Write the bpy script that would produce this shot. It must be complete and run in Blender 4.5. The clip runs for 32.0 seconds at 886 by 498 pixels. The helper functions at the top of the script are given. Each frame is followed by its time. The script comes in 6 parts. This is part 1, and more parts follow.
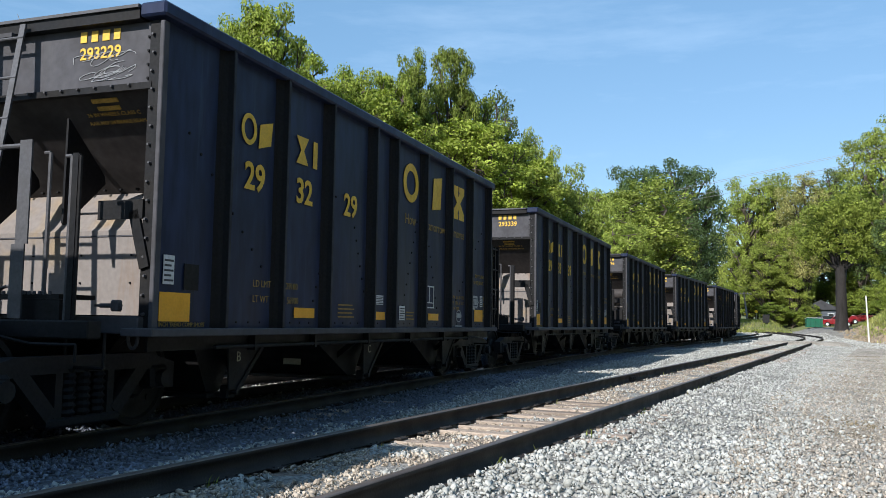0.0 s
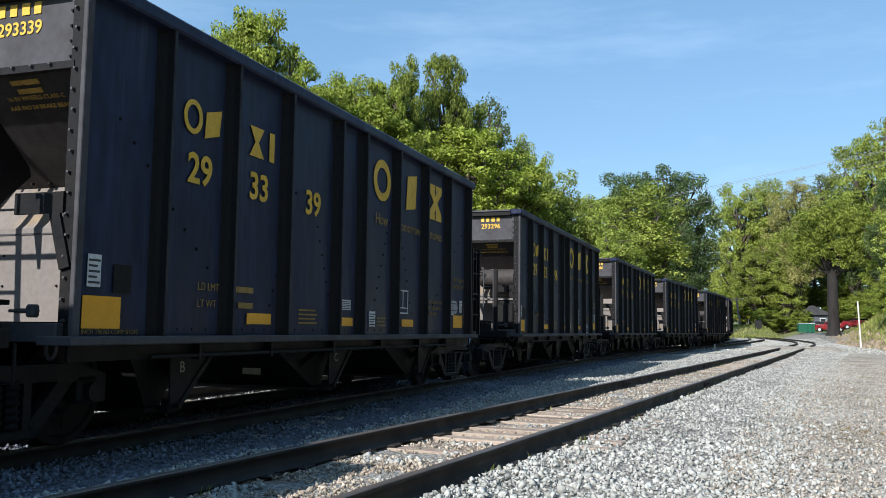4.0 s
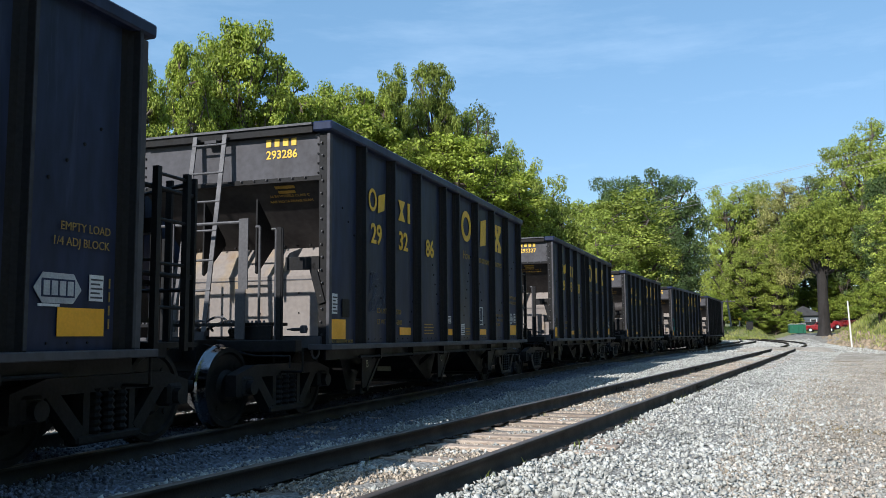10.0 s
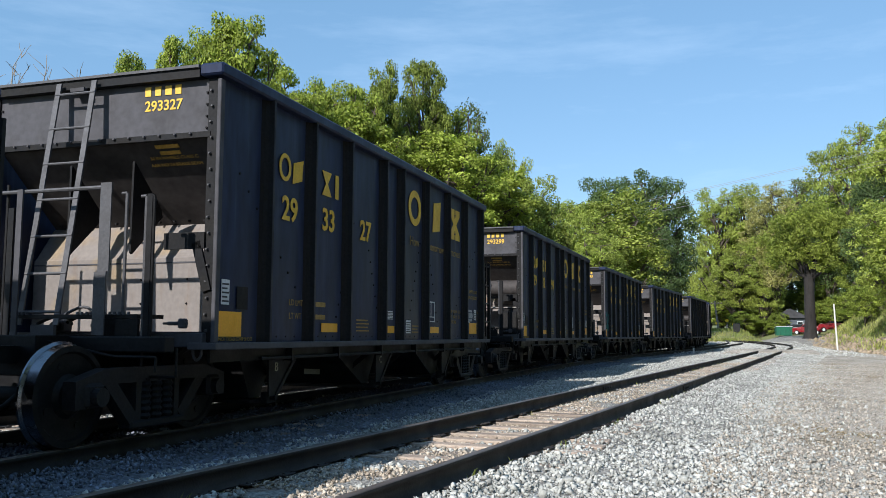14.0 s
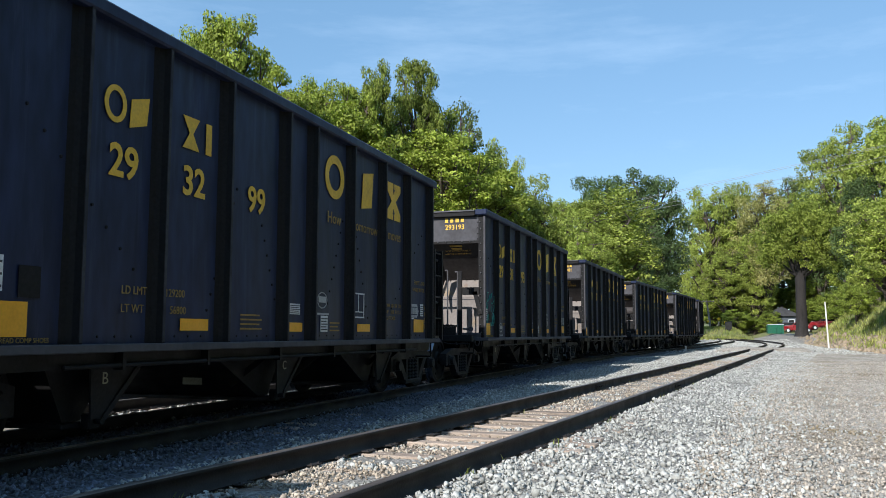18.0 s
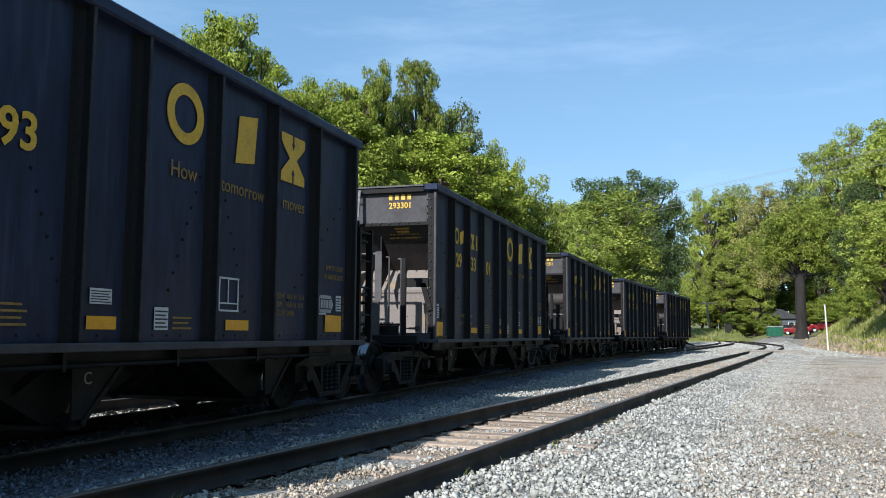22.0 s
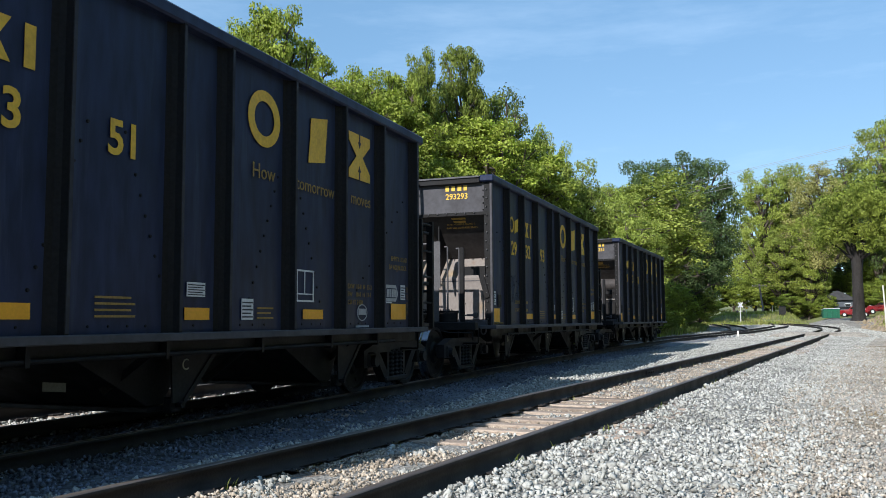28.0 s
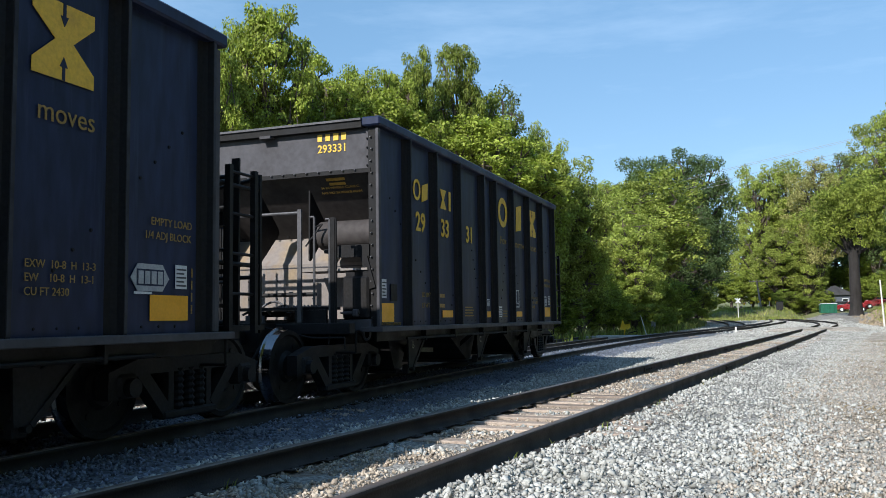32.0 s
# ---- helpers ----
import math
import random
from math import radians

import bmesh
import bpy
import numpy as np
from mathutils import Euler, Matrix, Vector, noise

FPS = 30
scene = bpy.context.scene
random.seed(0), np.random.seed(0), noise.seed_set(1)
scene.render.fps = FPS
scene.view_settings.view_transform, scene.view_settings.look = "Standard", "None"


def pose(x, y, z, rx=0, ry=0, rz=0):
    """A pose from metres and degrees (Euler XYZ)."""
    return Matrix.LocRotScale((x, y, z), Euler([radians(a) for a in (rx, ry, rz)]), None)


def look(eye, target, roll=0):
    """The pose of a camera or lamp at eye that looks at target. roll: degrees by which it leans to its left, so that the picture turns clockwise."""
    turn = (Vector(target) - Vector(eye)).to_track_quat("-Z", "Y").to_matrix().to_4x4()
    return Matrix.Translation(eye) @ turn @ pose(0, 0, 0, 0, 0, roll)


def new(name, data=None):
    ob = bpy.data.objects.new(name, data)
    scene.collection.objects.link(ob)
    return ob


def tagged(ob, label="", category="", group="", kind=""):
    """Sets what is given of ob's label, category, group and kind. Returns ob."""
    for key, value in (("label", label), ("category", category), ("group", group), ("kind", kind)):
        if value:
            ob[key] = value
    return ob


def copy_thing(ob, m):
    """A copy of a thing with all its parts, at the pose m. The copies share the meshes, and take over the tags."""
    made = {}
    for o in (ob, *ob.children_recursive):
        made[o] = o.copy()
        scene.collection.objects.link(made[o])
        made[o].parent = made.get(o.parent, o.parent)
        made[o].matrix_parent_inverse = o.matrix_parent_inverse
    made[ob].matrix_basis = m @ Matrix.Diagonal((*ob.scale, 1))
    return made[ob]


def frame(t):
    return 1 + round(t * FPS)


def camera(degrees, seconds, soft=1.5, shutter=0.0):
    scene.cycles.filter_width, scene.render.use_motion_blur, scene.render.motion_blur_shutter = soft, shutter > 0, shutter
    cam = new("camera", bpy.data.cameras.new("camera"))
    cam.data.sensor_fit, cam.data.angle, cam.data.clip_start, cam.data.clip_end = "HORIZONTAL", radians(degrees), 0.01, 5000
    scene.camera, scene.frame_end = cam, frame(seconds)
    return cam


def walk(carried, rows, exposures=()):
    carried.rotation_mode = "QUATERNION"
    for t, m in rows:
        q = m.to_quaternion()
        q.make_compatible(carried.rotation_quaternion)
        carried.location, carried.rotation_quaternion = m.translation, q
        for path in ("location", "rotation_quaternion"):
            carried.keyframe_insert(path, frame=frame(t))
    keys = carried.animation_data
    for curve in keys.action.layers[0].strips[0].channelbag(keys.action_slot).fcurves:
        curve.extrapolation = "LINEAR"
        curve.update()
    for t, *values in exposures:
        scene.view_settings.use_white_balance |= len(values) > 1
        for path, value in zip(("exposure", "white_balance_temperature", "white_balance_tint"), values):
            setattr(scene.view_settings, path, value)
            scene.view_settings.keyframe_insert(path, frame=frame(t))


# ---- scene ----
# ---- the camera, standing beside the tracks and turned by hand ----
EYE = (0.0, 0.0, 1.02)
LENS = 54.5
TURNS = (
    (0.0, 18.66, 4.86, -0.84),    (0.5, 18.61, 4.81, -1.05),    (1.0, 17.41, 4.90, -1.03),    (1.5, 18.88, 5.04, -0.79),
    (2.0, 18.56, 5.04, -0.72),    (2.5, 18.77, 5.14, -0.72),    (3.0, 18.61, 5.18, -0.81),    (3.5, 17.91, 5.28, -0.69),
    (5.5, 19.83, 5.39, -0.48),    (6.0, 17.96, 5.38, -0.15),    (6.5, 17.17, 5.46, -0.05),    (7.0, 18.11, 5.54, 0.07),
    (7.5, 17.87, 5.57, 0.16),    (8.0, 17.69, 5.59, 0.17),    (8.5, 17.50, 5.70, 0.36),    (9.0, 16.98, 5.68, 0.32),
    (9.5, 17.31, 5.80, 0.49),    (10.0, 17.70, 5.79, 0.42),    (10.5, 16.61, 5.75, 0.54),    (11.0, 16.88, 5.72, 0.39),
    (11.5, 17.38, 5.67, 0.24),    (12.0, 16.83, 5.62, 0.16),    (12.5, 17.42, 5.65, 0.15),    (13.0, 17.10, 5.62, 0.02),
    (13.5, 16.67, 5.67, -0.11),    (14.0, 16.92, 5.68, -0.23),    (14.5, 15.82, 5.75, -0.01),    (16.5, 16.72, 5.60, -0.28),
    (17.0, 15.88, 5.64, -0.05),    (17.5, 16.58, 5.63, -0.03),    (18.0, 16.44, 5.61, -0.08),    (18.5, 16.45, 5.63, -0.20),
    (19.0, 16.41, 5.68, -0.25),    (19.5, 16.30, 5.76, -0.14),    (20.0, 16.92, 5.85, -0.06),    (20.5, 16.58, 5.81, -0.16),
    (21.0, 15.80, 5.84, -0.23),    (21.5, 17.13, 5.70, -0.39),    (22.0, 16.41, 5.65, -0.38),    (22.5, 16.18, 5.64, -0.30),
    (23.0, 18.36, 5.56, -0.54),    (23.5, 16.20, 5.54, -0.40),    (24.0, 16.75, 5.53, -0.39),    (24.5, 16.78, 5.25, -0.69),
    (26.5, 17.17, 4.67, -0.81),    (27.0, 19.03, 4.74, -0.55),    (27.5, 18.41, 4.89, 0.07),    (28.0, 19.62, 4.76, 0.33),
    (28.5, 20.26, 4.57, 0.61),    (29.0, 18.51, 4.50, 0.96),    (29.5, 20.65, 4.48, 0.81),    (30.0, 18.59, 4.54, 1.20),
    (30.5, 19.85, 4.53, 0.78),    (31.0, 19.60, 4.57, 0.85),    (31.5, 19.36, 4.62, 0.88),    (32.0, 19.49, 4.65, 0.83),
)
cam = camera(LENS, 32.0, soft=0.65)
walk(cam, [(t, pose(*EYE, 90 + p, r, y)) for t, y, p, r in TURNS], exposures=((0.0, 0.5, 6050, 10), (32.0, 0.5, 6050, 10)))

# ---- daylight: clear late-summer morning, sun behind the viewer's left shoulder ----
SUN_TRAVEL = Vector((1.75, 5.5, -4.0)).normalized()
world = bpy.data.worlds.new("sky")
scene.world = world
world.use_nodes = True
wn, wl = world.node_tree.nodes, world.node_tree.links
bg = wn["Background"]
sky = wn.new("ShaderNodeTexSky")
sky.sky_type = 'NISHITA'
sky.sun_disc = False
sky.sun_elevation = math.asin(-SUN_TRAVEL.z)
sky.sun_rotation = math.atan2(-SUN_TRAVEL.x, -SUN_TRAVEL.y)
sky.air_density, sky.dust_density, sky.ozone_density = 1.0, 0.35, 1.6
# thin wisps of high cloud
tc = wn.new("ShaderNodeTexCoord")
mp = wn.new("ShaderNodeMapping")
mp.inputs["Scale"].default_value = (1.6, 1.6, 9.0)
mp.inputs["Rotation"].default_value = (0.0, 0.35, 0.5)
cn = wn.new("ShaderNodeTexNoise")
cn.inputs["Scale"].default_value, cn.inputs["Detail"].default_value, cn.inputs["Roughness"].default_value = 2.1, 7.0, 0.62
cr = wn.new("ShaderNodeValToRGB")
cr.color_ramp.elements[0].position, cr.color_ramp.elements[1].position = 0.52, 0.85
cr.color_ramp.elements[1].color = (0.12, 0.12, 0.12, 1)
cm = wn.new("ShaderNodeMix")
cm.data_type = 'RGBA'
cm.inputs[7].default_value = (10.4, 11.8, 13.0, 1)
wl.new(tc.outputs["Generated"], mp.inputs["Vector"])
wl.new(mp.outputs["Vector"], cn.inputs["Vector"])
wl.new(cn.outputs["Fac"], cr.inputs["Fac"])
wl.new(cr.outputs["Color"], cm.inputs[0])
haze = wn.new("ShaderNodeMix")
haze.data_type = 'RGBA'
haze.inputs[0].default_value = 0.45
haze.inputs[7].default_value = (1.75, 3.55, 5.35, 1)
wl.new(sky.outputs["Color"], haze.inputs[6])
wl.new(haze.outputs[2], cm.inputs[6])
wl.new(cm.outputs[2], bg.inputs["Color"])
bg.inputs["Strength"].default_value = 0.108
sun_data = bpy.data.lights.new("sun", 'SUN')
sun_data.energy, sun_data.angle, sun_data.color = 4.9, radians(0.55), (1.0, 0.93, 0.83)
sun = new("sun", sun_data)
sun.matrix_world = look((-20, -60, 45), Vector((-20, -60, 45)) + SUN_TRAVEL)


# ---- materials ----
def material(name, base, rough=0.7, metal=0.0, vary=0.25, scale=3.0, fine=40.0, bump=0.2, second=None, mix=(0.45, 0.7), rand=0.0, stretch=(1, 1, 1), spec=0.5, coat=0.0, islands=0.0, streak=None, pebble=0.0):
    m = bpy.data.materials.new(name)
    m.use_nodes = True
    n, l = m.node_tree.nodes, m.node_tree.links
    b = n["Principled BSDF"]
    b.inputs["Metallic"].default_value = metal
    b.inputs["Specular IOR Level"].default_value = spec
    b.inputs["Coat Weight"].default_value = coat
    co = n.new("ShaderNodeTexCoord")
    mapping = n.new("ShaderNodeMapping")
    mapping.inputs["Scale"].default_value = stretch
    l.new(co.outputs["Object"], mapping.inputs["Vector"])
    big = n.new("ShaderNodeTexNoise")
    big.inputs["Scale"].default_value, big.inputs["Detail"].default_value = scale, 5.0
    small = n.new("ShaderNodeTexNoise")
    small.inputs["Scale"].default_value, small.inputs["Detail"].default_value = fine, 4.0
    l.new(mapping.outputs["Vector"], big.inputs["Vector"])
    l.new(mapping.outputs["Vector"], small.inputs["Vector"])
    colour = n.new("ShaderNodeMix")
    colour.data_type = 'RGBA'
    ramp = n.new("ShaderNodeMapRange")
    ramp.inputs["From Min"].default_value, ramp.inputs["From Max"].default_value = mix
    l.new(big.outputs["Fac"], ramp.inputs["Value"])
    l.new(ramp.outputs["Result"], colour.inputs[0])
    colour.inputs[6].default_value = (*base, 1)
    colour.inputs[7].default_value = (*(second or [c * (1 - vary) for c in base]), 1)
    hsv = n.new("ShaderNodeHueSaturation")
    l.new(colour.outputs[2], hsv.inputs["Color"])
    val = n.new("ShaderNodeMapRange")
    val.inputs["From Min"].default_value, val.inputs["From Max"].default_value = 0.3, 0.7
    val.inputs["To Min"].default_value, val.inputs["To Max"].default_value = 1 - vary, 1 + vary
    l.new(small.outputs["Fac"], val.inputs["Value"])
    last = val.outputs["Result"]
    for amount, node, socket in ((rand, "ShaderNodeObjectInfo", "Random"), (islands, "ShaderNodeNewGeometry", "Random Per Island")):
        if amount:
            src = n.new(node)
            spread = n.new("ShaderNodeMapRange")
            spread.inputs["To Min"].default_value, spread.inputs["To Max"].default_value = 1 - amount, 1 + amount
            l.new(src.outputs[socket], spread.inputs["Value"])
            times = n.new("ShaderNodeMath")
            times.operation = 'MULTIPLY'
            l.new(last, times.inputs[0])
            l.new(spread.outputs["Result"], times.inputs[1])
            last = times.outputs[0]
    l.new(last, hsv.inputs["Value"])
    l.new(hsv.outputs["Color"], b.inputs["Base Color"])
    rr = n.new("ShaderNodeMapRange")
    rr.inputs["From Min"].default_value, rr.inputs["From Max"].default_value = 0.3, 0.7
    rr.inputs["To Min"].default_value, rr.inputs["To Max"].default_value = max(0.02, rough - 0.12), min(1.0, rough + 0.12)
    l.new(big.outputs["Fac"], rr.inputs["Value"])
    l.new(rr.outputs["Result"], b.inputs["Roughness"])
    if bump:
        bp = n.new("ShaderNodeBump")
        bp.inputs["Strength"].default_value, bp.inputs["Distance"].default_value = bump, 0.01
        l.new(small.outputs["Fac"], bp.inputs["Height"])
        l.new(bp.outputs["Normal"], b.inputs["Normal"])
    if streak:
        # pale runs and scuffs drawn out downwards
        amount, tone, sc = streak
        smap = n.new("ShaderNodeMapping")
        smap.inputs["Scale"].default_value = sc
        sn = n.new("ShaderNodeTexNoise")
        sn.inputs["Scale"].default_value, sn.inputs["Detail"].default_value, sn.inputs["Roughness"].default_value = 1.0, 6.0, 0.65
        srange = n.new("ShaderNodeMapRange")
        srange.inputs["From Min"].default_value, srange.inputs["From Max"].default_value, srange.inputs["To Max"].default_value = 0.56, 0.78, amount
        smix = n.new("ShaderNodeMix")
        smix.data_type = 'RGBA'
        smix.inputs[7].default_value = (*tone, 1)
        shift = n.new("ShaderNodeVectorMath")
        info = n.new("ShaderNodeObjectInfo")
        mul = n.new("ShaderNodeMath")
        mul.operation = 'MULTIPLY'
        mul.inputs[1].default_value = 37.0
        l.new(info.outputs["Random"], mul.inputs[0])
        l.new(co.outputs["Object"], shift.inputs[0])
        l.new(mul.outputs[0], shift.inputs[1])
        l.new(shift.outputs[0], smap.inputs["Vector"])
        l.new(smap.outputs["Vector"], sn.inputs["Vector"])
        l.new(sn.outputs["Fac"], srange.inputs["Value"])
        l.new(srange.outputs["Result"], smix.inputs[0])
        l.new(b.inputs["Base Color"].links[0].from_socket, smix.inputs[6])
        l.new(smix.outputs[2], b.inputs["Base Color"])
    if pebble:
        # packed stones too far off to be laid one by one
        cell = n.new("ShaderNodeTexVoronoi")
        cell.inputs["Scale"].default_value = pebble
        l.new(co.outputs["Object"], cell.inputs["Vector"])
        sep = n.new("ShaderNodeSeparateColor")
        l.new(cell.outputs["Color"], sep.inputs["Color"])
        tone = n.new("ShaderNodeMapRange")
        tone.inputs["To Min"].default_value, tone.inputs["To Max"].default_value = 0.70, 1.30
        l.new(sep.outputs[0], tone.inputs["Value"])
        edge = n.new("ShaderNodeMapRange")
        edge.inputs["From Min"].default_value, edge.inputs["From Max"].default_value = 0.25, 0.75
        edge.inputs["To Min"].default_value, edge.inputs["To Max"].default_value = 1.0, 0.55
        l.new(cell.outputs["Distance"], edge.inputs["Value"])
        both = n.new("ShaderNodeMath")
        both.operation = 'MULTIPLY'
        l.new(tone.outputs["Result"], both.inputs[0])
        l.new(edge.outputs["Result"], both.inputs[1])
        again = n.new("ShaderNodeMath")
        again.operation = 'MULTIPLY'
        l.new(both.outputs[0], again.inputs[0])
        l.new(last, again.inputs[1])
        l.new(again.outputs[0], hsv.inputs["Value"])
        drop = n.new("ShaderNodeMath")
        drop.operation = 'SUBTRACT'
        drop.inputs[0].default_value = 1.0
        l.new(cell.outputs["Distance"], drop.inputs[1])
        l.new(drop.outputs[0], bp.inputs["Height"])
        bp.inputs["Strength"].default_value, bp.inputs["Distance"].default_value = 0.6, 0.02
    return m


def leaf_material(name, base, second):
    m = material(name, base, rough=0.6, vary=0.2, scale=0.55, fine=6.0, bump=0.0, second=second, mix=(0.4, 0.62), islands=0.5, rand=0.12, spec=0.18)
    n, l = m.node_tree.nodes, m.node_tree.links
    b, out = n["Principled BSDF"], n["Material Output"]
    tr = n.new("ShaderNodeBsdfTranslucent")
    tint = n.new("ShaderNodeMix")
    tint.data_type = 'RGBA'
    tint.blend_type = 'MULTIPLY'
    tint.inputs[0].default_value = 1.0
    tint.inputs[7].default_value = (1.3, 1.5, 0.5, 1)
    source = b.inputs["Base Color"].links[0].from_socket
    l.new(source, tint.inputs[6])
    l.new(tint.outputs[2], tr.inputs["Color"])
    ms = n.new("ShaderNodeMixShader")
    ms.inputs[0].default_value = 0.24
    l.new(b.outputs[0], ms.inputs[1])
    l.new(tr.outputs[0], ms.inputs[2])
    l.new(ms.outputs[0], out.inputs["Surface"])
    return m


M_PAINT = material("hopper_paint", (0.0132, 0.0200, 0.0490), 0.45, vary=0.3, scale=1.3, fine=9.0, bump=0.1, second=(0.0155, 0.0235, 0.0570), stretch=(1, 1, 0.25), rand=0.1, spec=0.2, streak=(0.75, (0.046, 0.060, 0.105), (7.0, 7.0, 0.5)))
M_RIB = material("pale_rib_edge", (0.035, 0.037, 0.045), 0.6, vary=0.25, scale=2.5, fine=20.0, bump=0.05, second=(0.016, 0.018, 0.024), spec=0.2)
M_GREY = material("weathered_grey_paint", (0.070, 0.069, 0.077), 0.65, vary=0.12, scale=1.6, fine=14.0, bump=0.08, second=(0.052, 0.050, 0.053), spec=0.15, streak=(0.35, (0.11, 0.11, 0.115), (4.0, 4.0, 0.8)))
M_SLOPE = material("dusty_slope_sheet", (0.056, 0.050, 0.049), 0.7, vary=0.15, scale=2.0, fine=12.0, bump=0.1, second=(0.033, 0.030, 0.029), spec=0.12)
M_DUST = material("dusty_bulkhead", (0.19, 0.168, 0.156), 0.8, vary=0.1, scale=2.0, fine=18.0, bump=0.08, second=(0.24, 0.185, 0.122), mix=(0.54, 0.70), streak=(0.8, (0.16, 0.095, 0.05), (3.4, 3.4, 0.45)))
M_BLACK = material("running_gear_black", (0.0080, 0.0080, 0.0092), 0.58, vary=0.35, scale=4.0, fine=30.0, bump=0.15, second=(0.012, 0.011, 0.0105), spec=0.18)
M_GALV = material("worn_galvanised_bar", (0.066, 0.065, 0.071), 0.55, metal=0.2, vary=0.2, scale=5.0, fine=30.0, bump=0.05)
M_GEAR = material("dusty_dark_steel", (0.0115, 0.0115, 0.0135), 0.6, vary=0.3, scale=4.0, fine=30.0, bump=0.12, second=(0.019, 0.018, 0.018), spec=0.18)
M_CHALK = material("dull_cream_stencil", (0.30, 0.29, 0.22), 0.7, vary=0.15, scale=10.0, fine=50.0, bump=0.0)
M_STEEL = material("polished_wheel_tread", (0.22, 0.225, 0.245), 0.2, metal=1.0, vary=0.1, scale=8.0, fine=60.0, bump=0.02)
M_WHEEL = material("dark_wheel_steel", (0.010, 0.0095, 0.0095), 0.6, metal=0.0, vary=0.3, scale=6.0, fine=40.0, bump=0.1, spec=0.2)
M_GOLD = material("gold_lettering_paint", (0.64, 0.40, 0.03), 0.55, vary=0.12, scale=5.0, fine=30.0, bump=0.03, second=(0.50, 0.31, 0.05), mix=(0.5, 0.8))
M_FADED = material("faded_gold_stencil", (0.27, 0.175, 0.04), 0.65, vary=0.25, scale=14.0, fine=60.0, bump=0.0)
M_STENCIL = material("orange_gold_stencil", (0.46, 0.27, 0.045), 0.65, vary=0.25, scale=14.0, fine=60.0, bump=0.0)
M_REFLECT = material("yellow_reflective_tape", (0.80, 0.37, 0.006), 0.45, vary=0.06, scale=6.0, fine=40.0, bump=0.0)
M_WHITE = material("white_stencil_paint", (0.62, 0.63, 0.64), 0.6, vary=0.12, scale=10.0, fine=60.0, bump=0.0)
M_CARD = material("dull_white_card", (0.36, 0.37, 0.39), 0.6, vary=0.15, scale=10.0, fine=60.0, bump=0.0)
M_FAINT = material("faint_chalk", (0.075, 0.085, 0.11), 0.8, vary=0.3, scale=12.0, fine=60.0, bump=0.0)
M_TEAL = material("teal_spray_paint", (0.05, 0.28, 0.22), 0.5, vary=0.2, scale=10.0, fine=50.0, bump=0.0)
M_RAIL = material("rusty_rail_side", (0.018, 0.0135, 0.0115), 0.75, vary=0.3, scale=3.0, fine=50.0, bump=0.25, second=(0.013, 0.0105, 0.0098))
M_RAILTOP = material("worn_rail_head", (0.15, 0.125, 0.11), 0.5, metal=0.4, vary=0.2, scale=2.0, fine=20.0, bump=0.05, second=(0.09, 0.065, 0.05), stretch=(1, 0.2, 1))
M_TIE = material("weathered_tie_wood", (0.31, 0.25, 0.20), 0.85, vary=0.3, scale=3.0, fine=30.0, bump=0.5, second=(0.17, 0.125, 0.10), rand=0.35, stretch=(1, 9, 4))
M_STONE = material("crushed_limestone", (0.40, 0.40, 0.375), 0.9, vary=0.15, scale=0.6, fine=60.0, bump=0.3, second=(0.30, 0.302, 0.28), islands=0.38, spec=0.2)
M_STONE_BROWN = material("dusty_brown_stone", (0.37, 0.33, 0.28), 0.9, vary=0.15, scale=0.45, fine=60.0, bump=0.3, second=(0.225, 0.185, 0.125), mix=(0.52, 0.66), islands=0.42, spec=0.2)
M_STONE_TAN = material("tan_fouled_stone", (0.40, 0.345, 0.28), 0.9, vary=0.2, scale=1.1, fine=60.0, bump=0.3, second=(0.27, 0.215, 0.16), islands=0.45, spec=0.15)
# blue-dark stone: the train's skylit shade is put into the colour
M_STONE_SHADE = material("shade_tinted_stone", (0.160, 0.183, 0.235), 0.9, vary=0.2, scale=0.8, fine=60.0, bump=0.3, second=(0.100, 0.115, 0.150), islands=0.45)


# ---- mesh helpers ----
def box(bm, x0, x1, y0, y1, z0, z1, bevel=0.0):
    r = bmesh.ops.create_cube(bm, size=1.0)["verts"]
    for v in r:
        v.co = Vector((x0 + (v.co.x + 0.5) * (x1 - x0), y0 + (v.co.y + 0.5) * (y1 - y0), z0 + (v.co.z + 0.5) * (z1 - z0)))
    if bevel:
        edges = {e for v in r for e in v.link_edges}
        bmesh.ops.bevel(bm, geom=list(edges), offset=bevel, segments=1, affect='EDGES')
    return bm


def rod(bm, p0, p1, r, seg=8, r1=None):
    p0, p1 = Vector(p0), Vector(p1)
    d = p1 - p0
    m = Matrix.Translation((p0 + p1) / 2) @ d.to_track_quat("Z", "Y").to_matrix().to_4x4()
    bmesh.ops.create_cone(bm, cap_ends=True, segments=seg, radius1=r, radius2=r if r1 is None else r1, depth=d.length, matrix=m)
    return bm


def tube(bm, pts, r, seg=8):
    """A bent pipe through the points."""
    pts, rows = [Vector(p) for p in pts], []
    for i, p in enumerate(pts):
        d = (pts[min(i + 1, len(pts) - 1)] - pts[max(i - 1, 0)]).normalized()
        a = d.cross(Vector((0.31, 0.2, 0.93))).normalized()
        b = d.cross(a)
        rows.append([bm.verts.new(p + (a * math.cos(2 * math.pi * k / seg) + b * math.sin(2 * math.pi * k / seg)) * r) for k in range(seg)])
    for lo, hi in zip(rows, rows[1:]):
        for k in range(seg):
            bm.faces.new((lo[k], lo[(k + 1) % seg], hi[(k + 1) % seg], hi[k]))
    bm.faces.new(rows[0])
    bm.faces.new(rows[-1][::-1])
    return bm


